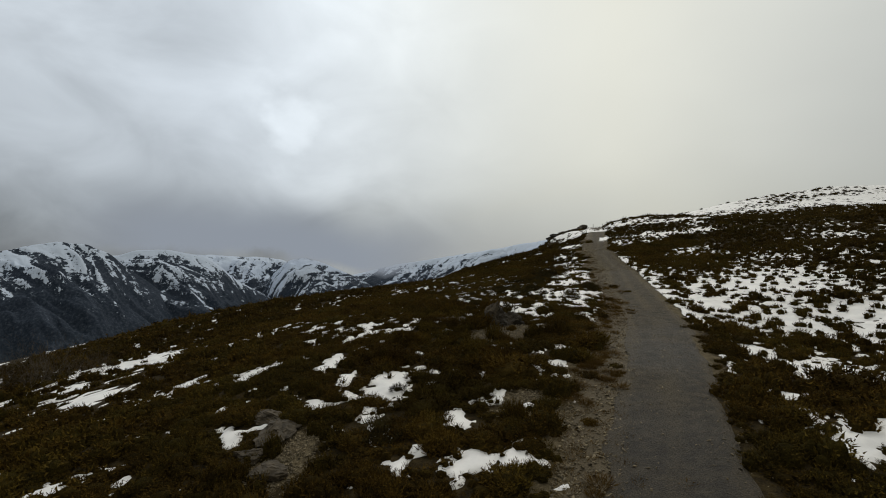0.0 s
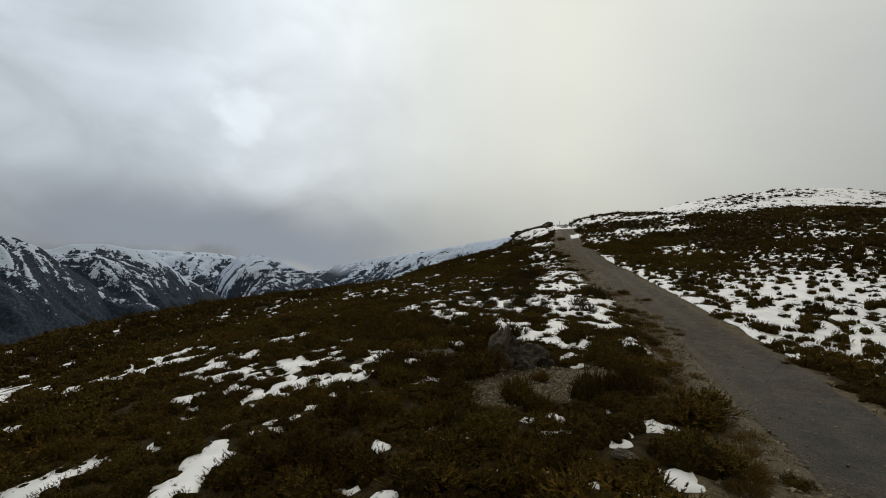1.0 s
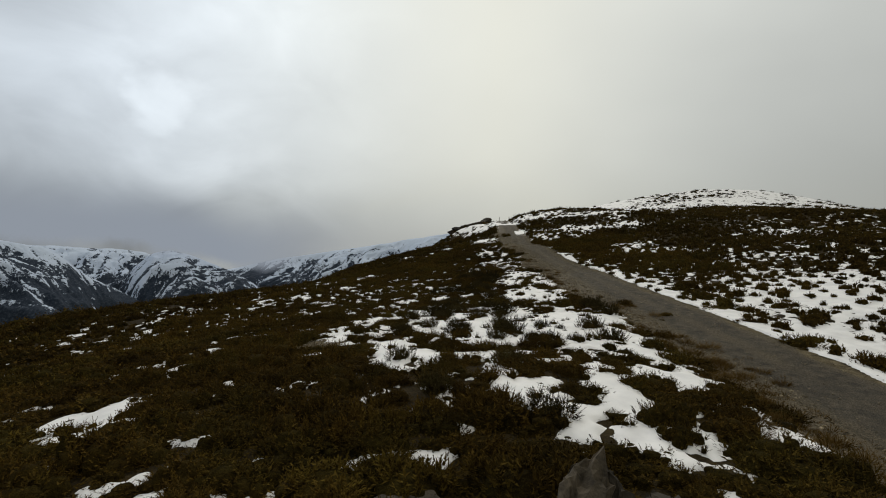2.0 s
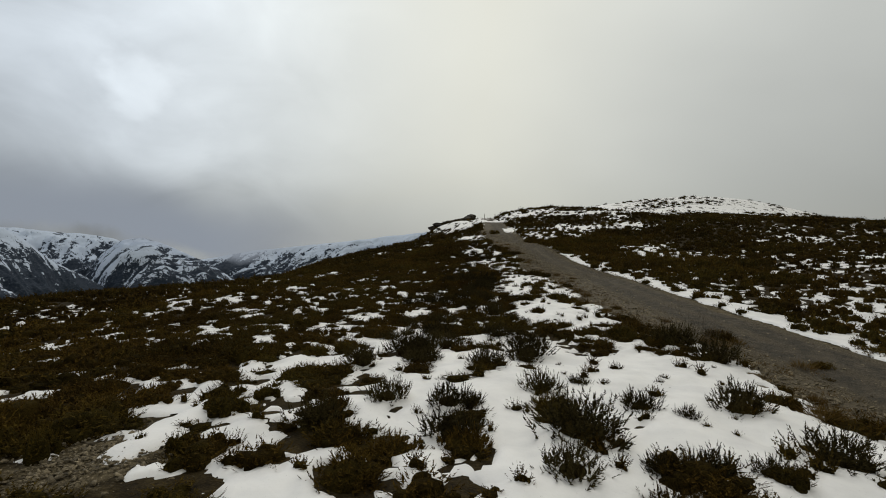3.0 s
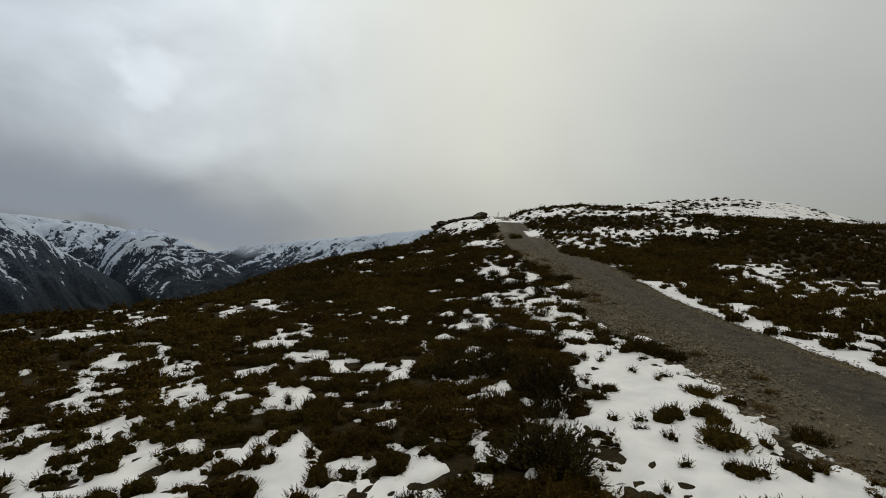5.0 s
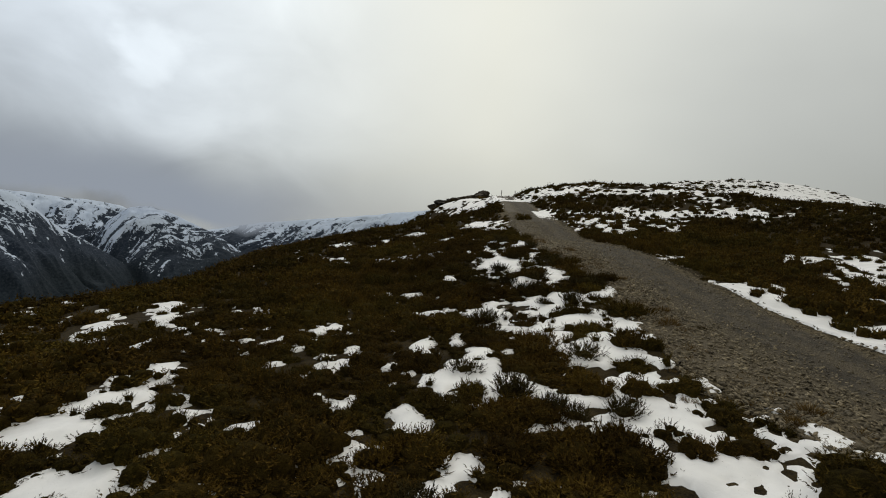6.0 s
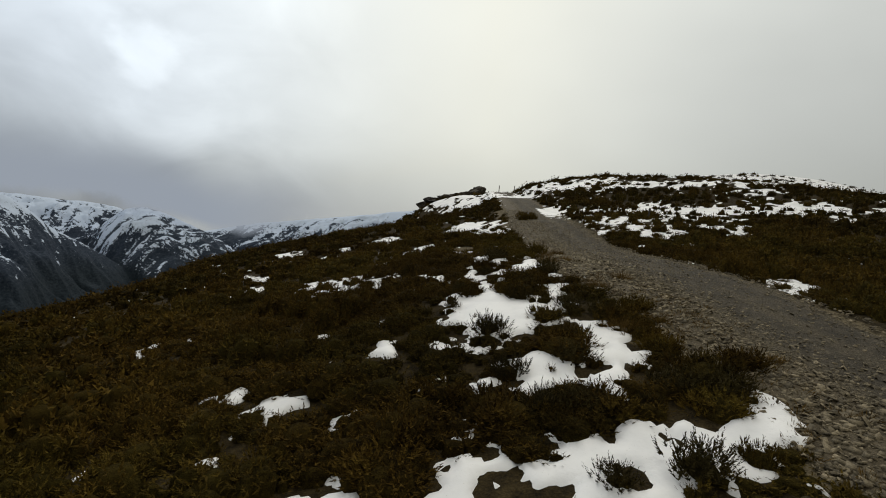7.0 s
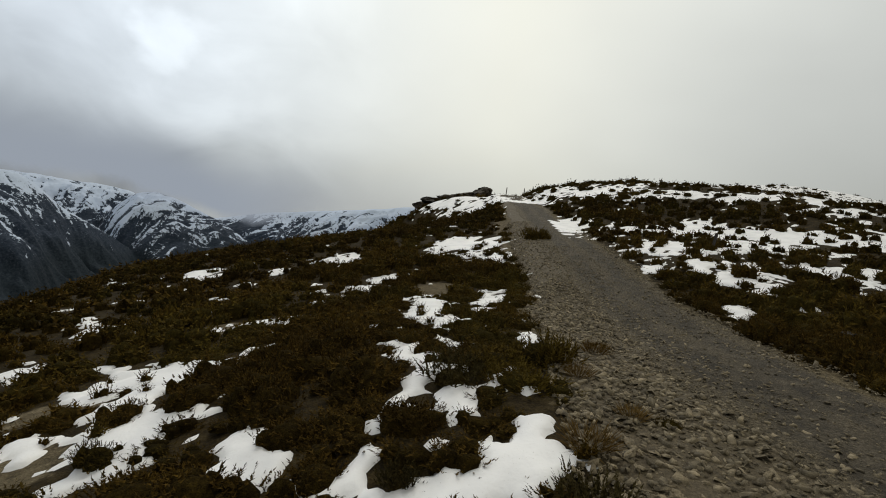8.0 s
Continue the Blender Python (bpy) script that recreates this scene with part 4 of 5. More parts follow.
def sprigs(count, length, width, radius, height, spike, gen):
    """Slender upright sprigs all over a low dome: points and triangles, one small blade a sprig."""
    t = gen.uniform(0, 2 * np.pi, count)
    q = np.sqrt(gen.uniform(0, 1, count))
    base = np.stack([radius * q * np.cos(t), radius * q * np.sin(t), height * np.sqrt(np.maximum(0, 1 - q**2)) * gen.uniform(0.15, 0.92, count)], -1)
    lean = np.stack([np.cos(t) * q * spike, np.sin(t) * q * spike, np.ones(count) * 0.9], -1) + gen.normal(0, 0.38, (count, 3))
    lean /= np.linalg.norm(lean, axis=1)[:, None]
    side = np.cross(lean, gen.normal(0, 1, (count, 3)))
    side /= np.linalg.norm(side, axis=1)[:, None]
    ln = (length * gen.uniform(0.5, 1.3, count))[:, None]
    wd = (width * gen.uniform(0.6, 1.3, count))[:, None]
    p = np.stack([base, base + lean * ln * 0.5 + side * wd, base + lean * ln, base + lean * ln * 0.5 - side * wd], 1).reshape(-1, 3)
    i = np.arange(count)[:, None] * 4
    return p, np.concatenate([i + [0, 1, 2], i + [0, 2, 3]])


def lumps(gen, count):
    """The rounded clumps that a shrub of radius 1 and height 1 is made of: east, north, radius, height."""
    some = [(0.0, 0.0, 0.62, 1.0)]
    for k in range(count - 1):
        a, r = gen.uniform(0, 6.28), gen.uniform(0.42, 0.72)
        some.append((math.cos(a) * r, math.sin(a) * r, gen.uniform(0.26, 0.42), gen.uniform(0.5, 0.95)))
    return np.array(some)


def clump_hearts(some, scale, rings, seg, gen):
    vs, fs, n = [], [], 0
    mv, mf = mound(rings, seg)
    for x, y, r, h in some:
        bump = 1 + 0.22 * (gen.uniform(0, 1, len(mv)) - 0.5)
        vs.append(mv * bump[:, None] * (r * scale, r * scale, h * scale) + (x, y, 0))
        fs.append(mf + n)
        n += len(mv)
    return np.concatenate(vs), np.concatenate(fs)


def plumes(some, count, each, long, leaf, wide, gen, up=0.7, shell=0.86):
    """Slender feathery twigs that rise from the clumps, each set with small narrow leaves, one triangle a leaf."""
    share = some[:, 2] * (some[:, 2] + some[:, 3])
    which = gen.choice(len(some), count, p=share / share.sum())
    x, y, r, h = some[which].T
    t, c = gen.uniform(0, 2 * np.pi, count), gen.uniform(-0.08, 1.0, count)
    s = np.sqrt(np.maximum(0, 1 - c**2))
    out = np.stack([s * np.cos(t), s * np.sin(t), c], -1)
    at = np.stack([x, y, 0 * x], -1) + out * np.stack([r, r, h], -1) * gen.uniform(shell - 0.14, shell + 0.06, count)[:, None]
    axis = out * 0.75 + np.array([0, 0, up]) + gen.normal(0, 0.22, (count, 3))
    axis /= np.linalg.norm(axis, axis=1)[:, None]
    size = long * gen.uniform(0.45, 1.25, count)
    u = np.tile(np.linspace(0.0, 1.0, each), count)
    i = np.repeat(np.arange(count), each)
    bend = np.array([0, 0, 0.25])
    root = at[i] + axis[i] * (u * size[i])[:, None] + bend * (u * u * size[i])[:, None]
    lean = axis[i] * 0.9 + gen.normal(0, 0.50, (len(i), 3)) * (1.1 - 0.7 * u)[:, None]
    lean /= np.linalg.norm(lean, axis=1)[:, None]
    side = np.cross(lean, out[i] + (0, 0, 0.35) + gen.normal(0, 0.38, (len(i), 3)))
    side /= np.linalg.norm(side, axis=1)[:, None]
    ln = (leaf * gen.uniform(0.6, 1.3, len(i)) * (1.15 - 0.45 * u))[:, None]
    wd = (wide * gen.uniform(0.7, 1.3, len(i)) * (1.1 - 0.5 * u))[:, None]
    p = np.stack([root - side * wd, root + side * wd, root + lean * ln], 1).reshape(-1, 3)
    return p, np.arange(len(i) * 3).reshape(-1, 3)


def shrub(seed, radius, height, mat=HEATH, count=260, each=11, name="heath_shrub", long=0.32, leaf=0.14, wide=0.026, up=0.75, heart=0.68):
    """A low shrub: a dense heart of twigs, coloured shade-dark, under a coat of feathery sprays."""
    gen = np.random.default_rng(seed)
    base = new(name)
    some = lumps(gen, int(gen.integers(7, 11)))
    v, f = clump_hearts(np.array([(0.0, 0.0, 1.0, 1.0)]), heart, 5, 12, gen)
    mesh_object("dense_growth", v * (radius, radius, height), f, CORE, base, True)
    v, f = plumes(some, count, each, long, leaf, wide, gen, up)
    mesh_object("foliage", v * (radius, radius, height), f, mat, base)
    return base


def shifted(a, i, j):
    return np.roll(np.roll(a, i, 0), j, 1)


# how far it is to open snow, over the stretch beside the track
CELL = 0.15
snow_x, snow_y = np.meshgrid(np.arange(-18, 40, CELL), np.arange(0, 112, CELL))
away = np.where(snow_depth(snow_x, snow_y) > 0.04, 0.0, 9.0)
for _ in range(9):
    steps = [away] + [shifted(away, i, j) + CELL * math.hypot(i, j) for i in (-1, 0, 1) for j in (-1, 0, 1) if i or j]
    away = np.minimum.reduce(steps)


def snow_away(x, y):
    """Metres to the nearest open snow, at most about a metre and a half."""
    i, j = np.rint((y - 0) / CELL).astype(int), np.rint((x + 18) / CELL).astype(int)
    known = (i >= 0) & (j >= 0) & (i < away.shape[0]) & (j < away.shape[1])
    return np.where(known, away[np.clip(i, 0, away.shape[0] - 1), np.clip(j, 0, away.shape[1] - 1)], 9.0)


def shrub_sites():
    """Where shrubs grow: east, north, radius, height, whether in snow."""
    x, y = np.meshgrid(np.arange(-40, 130, 0.86), np.arange(1, 175, 0.86))
    x, y = x + rng.uniform(-0.40, 0.40, x.shape), y + rng.uniform(-0.40, 0.40, y.shape)
    x, y = x.ravel(), y.ravel()
    d, m, b = off_track(x, y), snow_depth(x, y), bareness(x, y)
    left = np.interp(y, shoulder_y, shoulder_d)
    free = ((d < left - 0.15) | (d > np.where(y < 24, 1.7, 1.85))) | (y > 135)
    up_ = np.clip((y - 40) / 4, 0, 1) + np.clip((26 - y) / 4, 0, 1)
    mix_ = np.exp(-(((x - 2.5) / 9) ** 4) - ((y - 46.5) / 9.5) ** 4)
    chance = np.where(m > 0.75, 0.30 - 0.24 * up_, np.where(m > 0.35, 0.45 - 0.36 * up_, np.where(m > 0.0, 0.60 - 0.43 * up_, 0.98)))
    chance = np.where((d > 1.8) & (m > 0.0), np.where(m > 0.6, 0.66, 0.8) - 0.36 * np.clip((y - 66) / 10, 0, 1), chance)
    chance = np.maximum(chance, 0.84 * mix_) * np.where((b > 0.4) & (np.abs(d) > 3.4), 0.05, 1.0)
    net = between_mounds(x, y)
    sheet = np.exp(-(((x - 6) / 5.5) ** 4) - ((y - 31.8) / 4.0) ** 4)
    chance = chance * np.where((x > 95) & (y > 140), 0.45, 1.0)
    chance = chance * (1 - 0.95 * np.exp(-(((x - 2.3) / 1.1) ** 4) - ((y - 19.3) / 1.2) ** 4))
    open_ = np.exp(-(((x - 2.4) / 2.8) ** 4) - ((y - 31) / 3.0) ** 4)
    chance = chance * (1 - 0.35 * open_)
    chance = np.where((d < 0) & (y < 105) & (m > 0), np.where(m > 0.45, 0.20, 0.32) * np.where(d > -6.5, 0.6, 1.0) + 0.50 * net - 0.12 * np.clip((y - 66) / 6, 0, 1), chance)
    chance = np.where(m > 0, chance * (1 - 0.85 * sheet * np.clip((x - 2.5) / 2, 0.3, 1)), chance)
    go = free & (rng.uniform(0, 1, len(x)) < chance)
    grow = 1.0 + 0.7 * (fbm(x, y, 5.0, 77, 2) - 0.5)
    r = rng.uniform(0.46, 0.78, len(x)) * grow
    r = r * np.where(m > 0.0, rng.uniform(0.42, 0.82, len(x)) * np.where(d > 1.8, 1.05, 1.0 + 0.45 * net), np.where(m > -0.2, 0.78, 1.0)) * (1 - 0.40 * mix_) * np.where(d > 1.8, 0.86, 1.0)
    r = r * (1 - 0.38 * open_)
    off = snow_away(x, y)
    r = np.where((d < 0) & (m < 0.04), np.minimum(r, 0.32 + 0.9 * off), r)
    tall = r * rng.uniform(0.60, 0.98, len(x)) * np.where((m > 0) & (d < 0), 0.72, 1.0)
    tall = np.where((d < 0) & (m < 0.04), np.minimum(tall, 0.17 + 0.42 * off), tall)
    r = np.where((b > 0.2) & (np.abs(d) > 3.4), r * 0.6, r)
    return x[go], y[go], r[go], tall[go], m[go]


sx, sy, sr, sh, smm = shrub_sites()
sz = ground_z(sx, sy) + np.where(smm > 0, 0.05, 0)
# the stretch that the track's left side shows from close by
route = lambda y: np.interp(y, (0, 12, 22, 33, 45, 56, 67, 80), (-0.8, -0.6, 1.6, 4.5, 8.5, 13.0, 18.5, 24.5))
near = np.abs(sx - route(sy)) + np.maximum(0, 8 - sy) * 0.6 + np.maximum(0, sy - 74) * 0.8
order = np.argsort(near)
single = order[:290]
rest = order[290:]
kinds = [shrub(40 + k, 0.5, 0.36 + 0.03 * (k % 3)) for k in range(9)]
# open, bristly shrubs for the snow
bristly = [shrub(240 + k, 0.5, 0.42, OLIVE, 170, 13, "heath_shrub", 0.50, 0.15, 0.028, 0.85, 0.46) for k in range(5)]
words = ("dark brown-green heath shrub on the open slope", "dark heath shrub poking out of the old snow")
for n, i in enumerate(single):
    m = pose(sx[i], sy[i], sz[i] - 0.02, 0, 0, rng.uniform(0, 360)) @ Matrix.Diagonal((sr[i] / 0.5, sr[i] / 0.5, sh[i] / 0.38, 1))
    if n < len(kinds):
        ob = kinds[n]
    else:
        ob = copy_thing(bristly[n % 5] if smm[i] > 0.1 else kinds[n % len(kinds)], m)
    ob.matrix_basis = m
    tagged(ob, words[int(smm[i] > 0.1)], "shrub", "heath shrubs beside the track")


def shrub_mass(name, pick, variants, label):
    """All the shrubs picked, as one mesh: dense clumps, coloured shade-dark, under their leaves."""
    vs, fs, ms, n = [], [], [], 0
    which = rng.integers(0, len(variants), len(pick))
    turn = rng.uniform(0, 6.283, len(pick))
    for k, (v, f, hearts) in enumerate(variants):
        i = pick[which == k]
        t = turn[which == k]
        c, s = np.cos(t)[:, None], np.sin(t)[:, None]
        px = (v[:, 0] * c - v[:, 1] * s) * sr[i][:, None] + sx[i][:, None]
        py = (v[:, 0] * s + v[:, 1] * c) * sr[i][:, None] + sy[i][:, None]
        pz = v[:, 2] * sh[i][:, None] + sz[i][:, None]
        vs.append(np.stack([px, py, pz], -1).reshape(-1, 3))
        fs.append((f[None] + np.arange(len(i))[:, None, None] * len(v)).reshape(-1, 3) + n)
        ms.append(np.tile(np.arange(len(f)) < hearts, len(i)))
        n += len(vs[-1])
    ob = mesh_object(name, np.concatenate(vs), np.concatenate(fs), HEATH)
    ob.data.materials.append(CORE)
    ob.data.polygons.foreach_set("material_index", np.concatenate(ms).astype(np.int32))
    ob.data.polygons.foreach_set("use_smooth", np.concatenate(ms))
    return tagged(ob, label, "shrubs", kind="stuff")


def light_shrub(seed, count, each, long, leaf, wide, clumps, rings, seg):
    """A shrub for the middle distance, of radius 1 and height 1."""
    gen = np.random.default_rng(seed)
    some = lumps(gen, clumps)
    if clumps == 1:
        some[:, 2] = 0.95
    v, f = clump_hearts(some, 0.76, rings, seg, gen)
    lv, lf = plumes(some, count, each, long, leaf, wide, gen)
    return np.concatenate([v, lv]), np.concatenate([f, lf + len(v)]), len(f)


gap = near[rest]
close, middle, far = rest[gap < 8], rest[(gap >= 8) & (gap < 20)], rest[(gap >= 20) & (gap < 42)]
edge = rest[gap >= 42]
edge = edge[rng.uniform(0, 1, len(edge)) < 0.55]
sr[edge] *= 1.3
shrub_mass("heath_close", close, [light_shrub(90 + k, 150, 8, 0.27, 0.12, 0.023, 7, 3, 8) for k in range(10)], "dense dark brown heath shrubs covering the slope")
shrub_mass("heath_middle", middle, [light_shrub(110 + k, 60, 4, 0.26, 0.19, 0.050, 5, 2, 6) for k in range(10)], "dark heath shrubs farther up the slope")
shrub_mass("heath_far", far, [light_shrub(130 + k, 22, 2, 0.26, 0.26, 0.09, 3, 2, 5) for k in range(10)], "distant heath shrubs covering the hillside")
shrub_mass("heath_crest", edge, [light_shrub(150 + k, 10, 2, 0.30, 0.36, 0.14, 1, 2, 6) for k in range(10)], "distant heath shrubs on the ridge")

# sparse growth on the snowy summit behind
tx, ty = np.meshgrid(np.arange(92, 285, 2.3), np.arange(140, 246, 2.3))
tx, ty = (tx + rng.uniform(-1.1, 1.1, tx.shape)).ravel(), (ty + rng.uniform(-1.1, 1.1, ty.shape)).ravel()
grown = fbm(tx * 0.4, ty, 9.0, 83, 3) + rng.uniform(-0.05, 0.05, len(tx)) > 0.60
sx, sy = tx[grown], ty[grown]
sr = rng.uniform(0.6, 1.4, len(sx))
sh, sz = sr * rng.uniform(0.35, 0.6, len(sx)), ground_z(sx, sy)
shrub_mass("heath_summit", np.arange(len(sx)), [light_shrub(210 + k, 10, 2, 0.30, 0.36, 0.14, 1, 2, 6) for k in range(5)], "scattered dark heath on the snowy summit")

# low growth that closes the ground between the shrubs
ux, uy = np.meshgrid(np.arange(-16, 40, 0.50), np.arange(3, 96, 0.50))
ux, uy = (ux + rng.uniform(-0.26, 0.26, ux.shape)).ravel(), (uy + rng.uniform(-0.26, 0.26, uy.shape)).ravel()
ud, um = off_track(ux, uy), snow_depth(ux, uy)
rim = (um > -0.14) & (um < 0.08) & (rng.uniform(0, 1, len(ux)) < 0.9)
ok = ((um < -0.14) | rim) & ((ud < np.interp(uy, shoulder_y, shoulder_d) - 0.05) | (ud > np.where(uy < 24, 1.5, 1.85))) & ((bareness(ux, uy) < 0.3) | (np.abs(ud) < 3.4))
ok &= np.abs(ux - route(uy)) + np.maximum(0, 8 - uy) * 0.6 + np.maximum(0, uy - 74) * 0.8 < 13
ok &= np.exp(-(((ux - 2.3) / 1.0) ** 4) - ((uy - 19.3) / 0.9) ** 4) < 0.5
sx, sy = ux[ok], uy[ok]
sr = np.minimum(rng.uniform(0.36, 0.54, len(sx)), 0.25 + 0.9 * snow_away(sx, sy))
sh, sz = sr * rng.uniform(0.26, 0.48, len(sx)) * np.where(rim[ok], 1.2, 1.0), ground_z(sx, sy)
shrub_mass("low_heath", np.arange(len(sx)), [light_shrub(170 + k, 64, 7, 0.34, 0.15, 0.026, 4, 2, 6) for k in range(10)], "low brown heath growth closing the ground between shrubs")

# twigs that poke through the snow
poke = (um > 0.06) & (ud < 0) & (np.abs(ux - route(uy)) < 12) & (rng.uniform(0, 1, len(ux)) < 0.30)
sx, sy = ux[poke], uy[poke]
sr = rng.uniform(0.05, 0.20, len(sx))
sh, sz = sr * rng.uniform(0.5, 1.0, len(sx)), ground_z(sx, sy) + 0.05
shrub_mass("snow_twigs", np.arange(len(sx)), [light_shrub(190 + k, 26, 5, 0.75, 0.34, 0.070, 3, 2, 6) for k in range(10)], "small dark heath twigs poking out of the snow")

# shrubs that stand alone on the gravel and along the edges of the track: east, north, radius, height
EDGE = [(20.3, 67.4, 0.50, 0.36), (20.2, 64.7, 0.55, 0.46), (19.6, 59.6, 0.42, 0.26), (18.6, 61.3, 0.55, 0.42), (22.7, 75.1, 0.24, 0.16), (21.6, 71.9, 0.20, 0.13), (28.4, 90.5, 0.58, 0.52), (17.0, 59.0, 0.55, 0.4)]
EDGE += [(3.0, 9.1, 0.4, 0.28), (9.7, 15.0, 0.9, 0.6), (7.6, 8.9, 1.0, 0.7), (6.7, 6.0, 0.9, 0.6), (11.6, 11.9, 1.0, 0.7), (6.3, 22.2, 0.5, 0.4), (8.7, 26.6, 0.65, 0.45)]
EDGE += [(4.9, 15.8, 0.72, 0.48), (4.0, 14.0, 0.70, 0.45), (2.5, 15.4, 0.62, 0.38), (1.1, 14.6, 0.60, 0.45), (1.0, 16.2, 0.36, 0.28), (0.2, 15.7, 0.40, 0.32), (0.3, 17.3, 0.46, 0.36), (2.5, 17.9, 0.32, 0.26), (3.5, 16.3, 0.42, 0.28), (5.6, 18.7, 0.60, 0.24), (4.65, 19.4, 0.55, 0.34), (3.8, 20.2, 0.60, 0.36)]
EDGE += [(5.2, 13.4, 0.40, 0.18), (4.9, 12.5, 0.35, 0.18), (4.35, 13.2, 0.26, 0.18), (3.9, 12.3, 0.30, 0.20), (6.6, 15.9, 0.30, 0.10), (2.0, 13.8, 0.50, 0.38), (1.8, 12.5, 0.80, 0.50), (14.4, 25.8, 0.70, 0.45), (14.5, 24.5, 0.90, 0.36), (14.8, 22.4, 0.85, 0.60), (12.9, 19.5, 1.20, 0.55), (14.0, 27.3, 0.80, 0.24)]
EDGE += [(16.3, 33.6, 0.55, 0.22), (15.4, 31.0, 0.6, 0.25), (18.2, 40.5, 0.5, 0.2), (19.6, 44.5, 0.4, 0.2), (14.2, 27.8, 0.6, 0.4), (13.4, 40.8, 0.4, 0.3), (15.2, 47.6, 0.45, 0.3), (16.6, 52.4, 0.5, 0.4)]
EDGE += [(16.8, 53.4, 0.52, 0.40), (13.7, 47.8, 0.40, 0.32), (15.1, 49.9, 0.46, 0.34), (13.9, 46.7, 0.34, 0.22), (13.2, 35.7, 0.34, 0.28), (13.2, 32.9, 0.28, 0.20), (12.5, 32.2, 0.26, 0.18), (7.8, 22.8, 0.60, 0.34), (10.8, 30.0, 0.55, 0.36), (7.2, 20.6, 0.45, 0.24)]
for n, (x, y, r, h) in enumerate(EDGE):
    ob = copy_thing(kinds[n % len(kinds)], pose(x, y, float(ground_z(x, y)) - 0.02, 0, 0, 47 * n) @ Matrix.Diagonal((r / 0.5, r / 0.5, h / 0.38, 1)))
    tagged(ob, "rounded dark heath shrub at the edge of the gravel track", "shrub", "shrubs along the track")

# shrubs that stand in the snow: east, north, radius
IN_SNOW = [(4.3, 34.5, 0.44), (5.3, 33.8, 0.48), (2.9, 34.5, 0.54), (5.6, 31.9, 0.43), (6.5, 32.2, 0.27), (6.7, 30.8, 0.41), (7.1, 30.3, 0.24), (8.3, 30.5, 0.59), (5.1, 29.9, 0.78), (4.4, 28.9, 0.44), (5.9, 28.7, 0.39), (5.4, 28.8, 0.28), (6.7, 28.6, 0.35), (8.1, 28.9, 0.61), (3.0, 32.0, 0.46), (3.8, 31.4, 0.42), (3.6, 30.3, 0.55), (1.9, 31.2, 0.52), (6.4, 34.2, 0.39), (11.0, 35.1, 0.76), (11.0, 33.7, 0.71)]
IN_SNOW_2 = [(16.8, 62.9, 0.31), (17.7, 62.8, 0.51), (16.8, 64.5, 0.43), (18.7, 64.4, 0.52), (19.3, 64.1, 0.56), (17.3, 64.3, 0.44), (18.1, 64.1, 0.25), (17.9, 65.7, 0.44), (18.6, 71.7, 0.31), (18.3, 68.7, 0.35), (19.1, 68.2, 0.26), (19.5, 67.3, 0.5), (17.2, 67.5, 0.26), (18.9, 69.7, 0.38), (19.9, 70.6, 0.44), (16.9, 69.2, 0.25), (17.4, 70.3, 0.34)]
for n, (x, y, r) in enumerate(IN_SNOW + IN_SNOW_2):
    r = 0.82 * r
    m = pose(x, y, float(ground_z(x, y)) + 0.02, 0, 0, 61 * n) @ Matrix.Diagonal((r / 0.5, r / 0.5, (0.58 + 0.05 * (n % 4)) * r / 0.38, 1))
    ob = bristly[n] if n < len(bristly) else copy_thing(bristly[n % 5], m)
    ob.matrix_basis = m
    tagged(ob, "olive-brown bristly heath shrub standing in old snow", "shrub", "shrubs in the snow sheets")

# a leafless shrub of thin stems
bare_shrub = shrub(77, 0.5, 0.55, TWIG, 130, 7, "bare_shrub", 0.95, 0.24, 0.007, 1.2, 0.25)
bare_shrub.matrix_basis = pose(12.0, 35.2, float(ground_z(12.0, 35.2)))
tagged(bare_shrub, "leafless brown shrub of thin twigs beside the track", "shrub")
for n, (x, y, r, h) in enumerate([(-22.6, 25.4, 1.7, 2.6), (-24.8, 27.4, 1.9, 2.8), (-20.6, 26.6, 1.3, 1.9), (-25.6, 24.0, 1.6, 2.3)]):
    ob = copy_thing(bare_shrub, pose(x, y, float(ground_z(x, y)) - 0.1, 0, 0, 80 * n) @ Matrix.Diagonal((r / 0.5, r / 0.5, h / 0.95, 1)))
    tagged(ob, "tall pale leafless shrub on the valley side", "shrub", "tall bare shrubs")


# ---- rocks and stones ----
def rock_mesh(seed, sub=3, flat=0.6):
    """A split, weathered block: a ball cut by many planes, with tilted layers."""
    bm = bmesh.new()
    bmesh.ops.create_icosphere(bm, subdivisions=sub, radius=1.0)
    gen = np.random.default_rng(seed)
    planes = [Vector(gen.normal(0, 1, 3)).normalized() for _ in range(14)]
    cut = [gen.uniform(0.42, 0.8) for _ in planes]
    bed = Vector((0.75, 0.25, 0.55)).normalized()
    shift = Vector((seed, 0, 0))
    for v in bm.verts:
        for p, c in zip(planes, cut):
            over = v.co.dot(p) - c
            if over > 0:
                v.co -= p * over
        layer = math.floor(v.co.dot(bed) * 9 + noise.noise(v.co * 1.5 + shift) * 1.5)
        v.co *= 1.0 + 0.22 * noise.noise(Vector((layer * 3.7, seed, 0)))
        v.co += Vector(noise.noise_vector(v.co * 3.0 + shift)) * 0.13 + Vector(noise.noise_vector(v.co * 8.0 + shift)) * 0.06
        v.co.z *= flat
    me = bpy.data.meshes.new("rock")
    bm.to_mesh(me)
    bm.free()
    me.materials.append(ROCK)
    return me


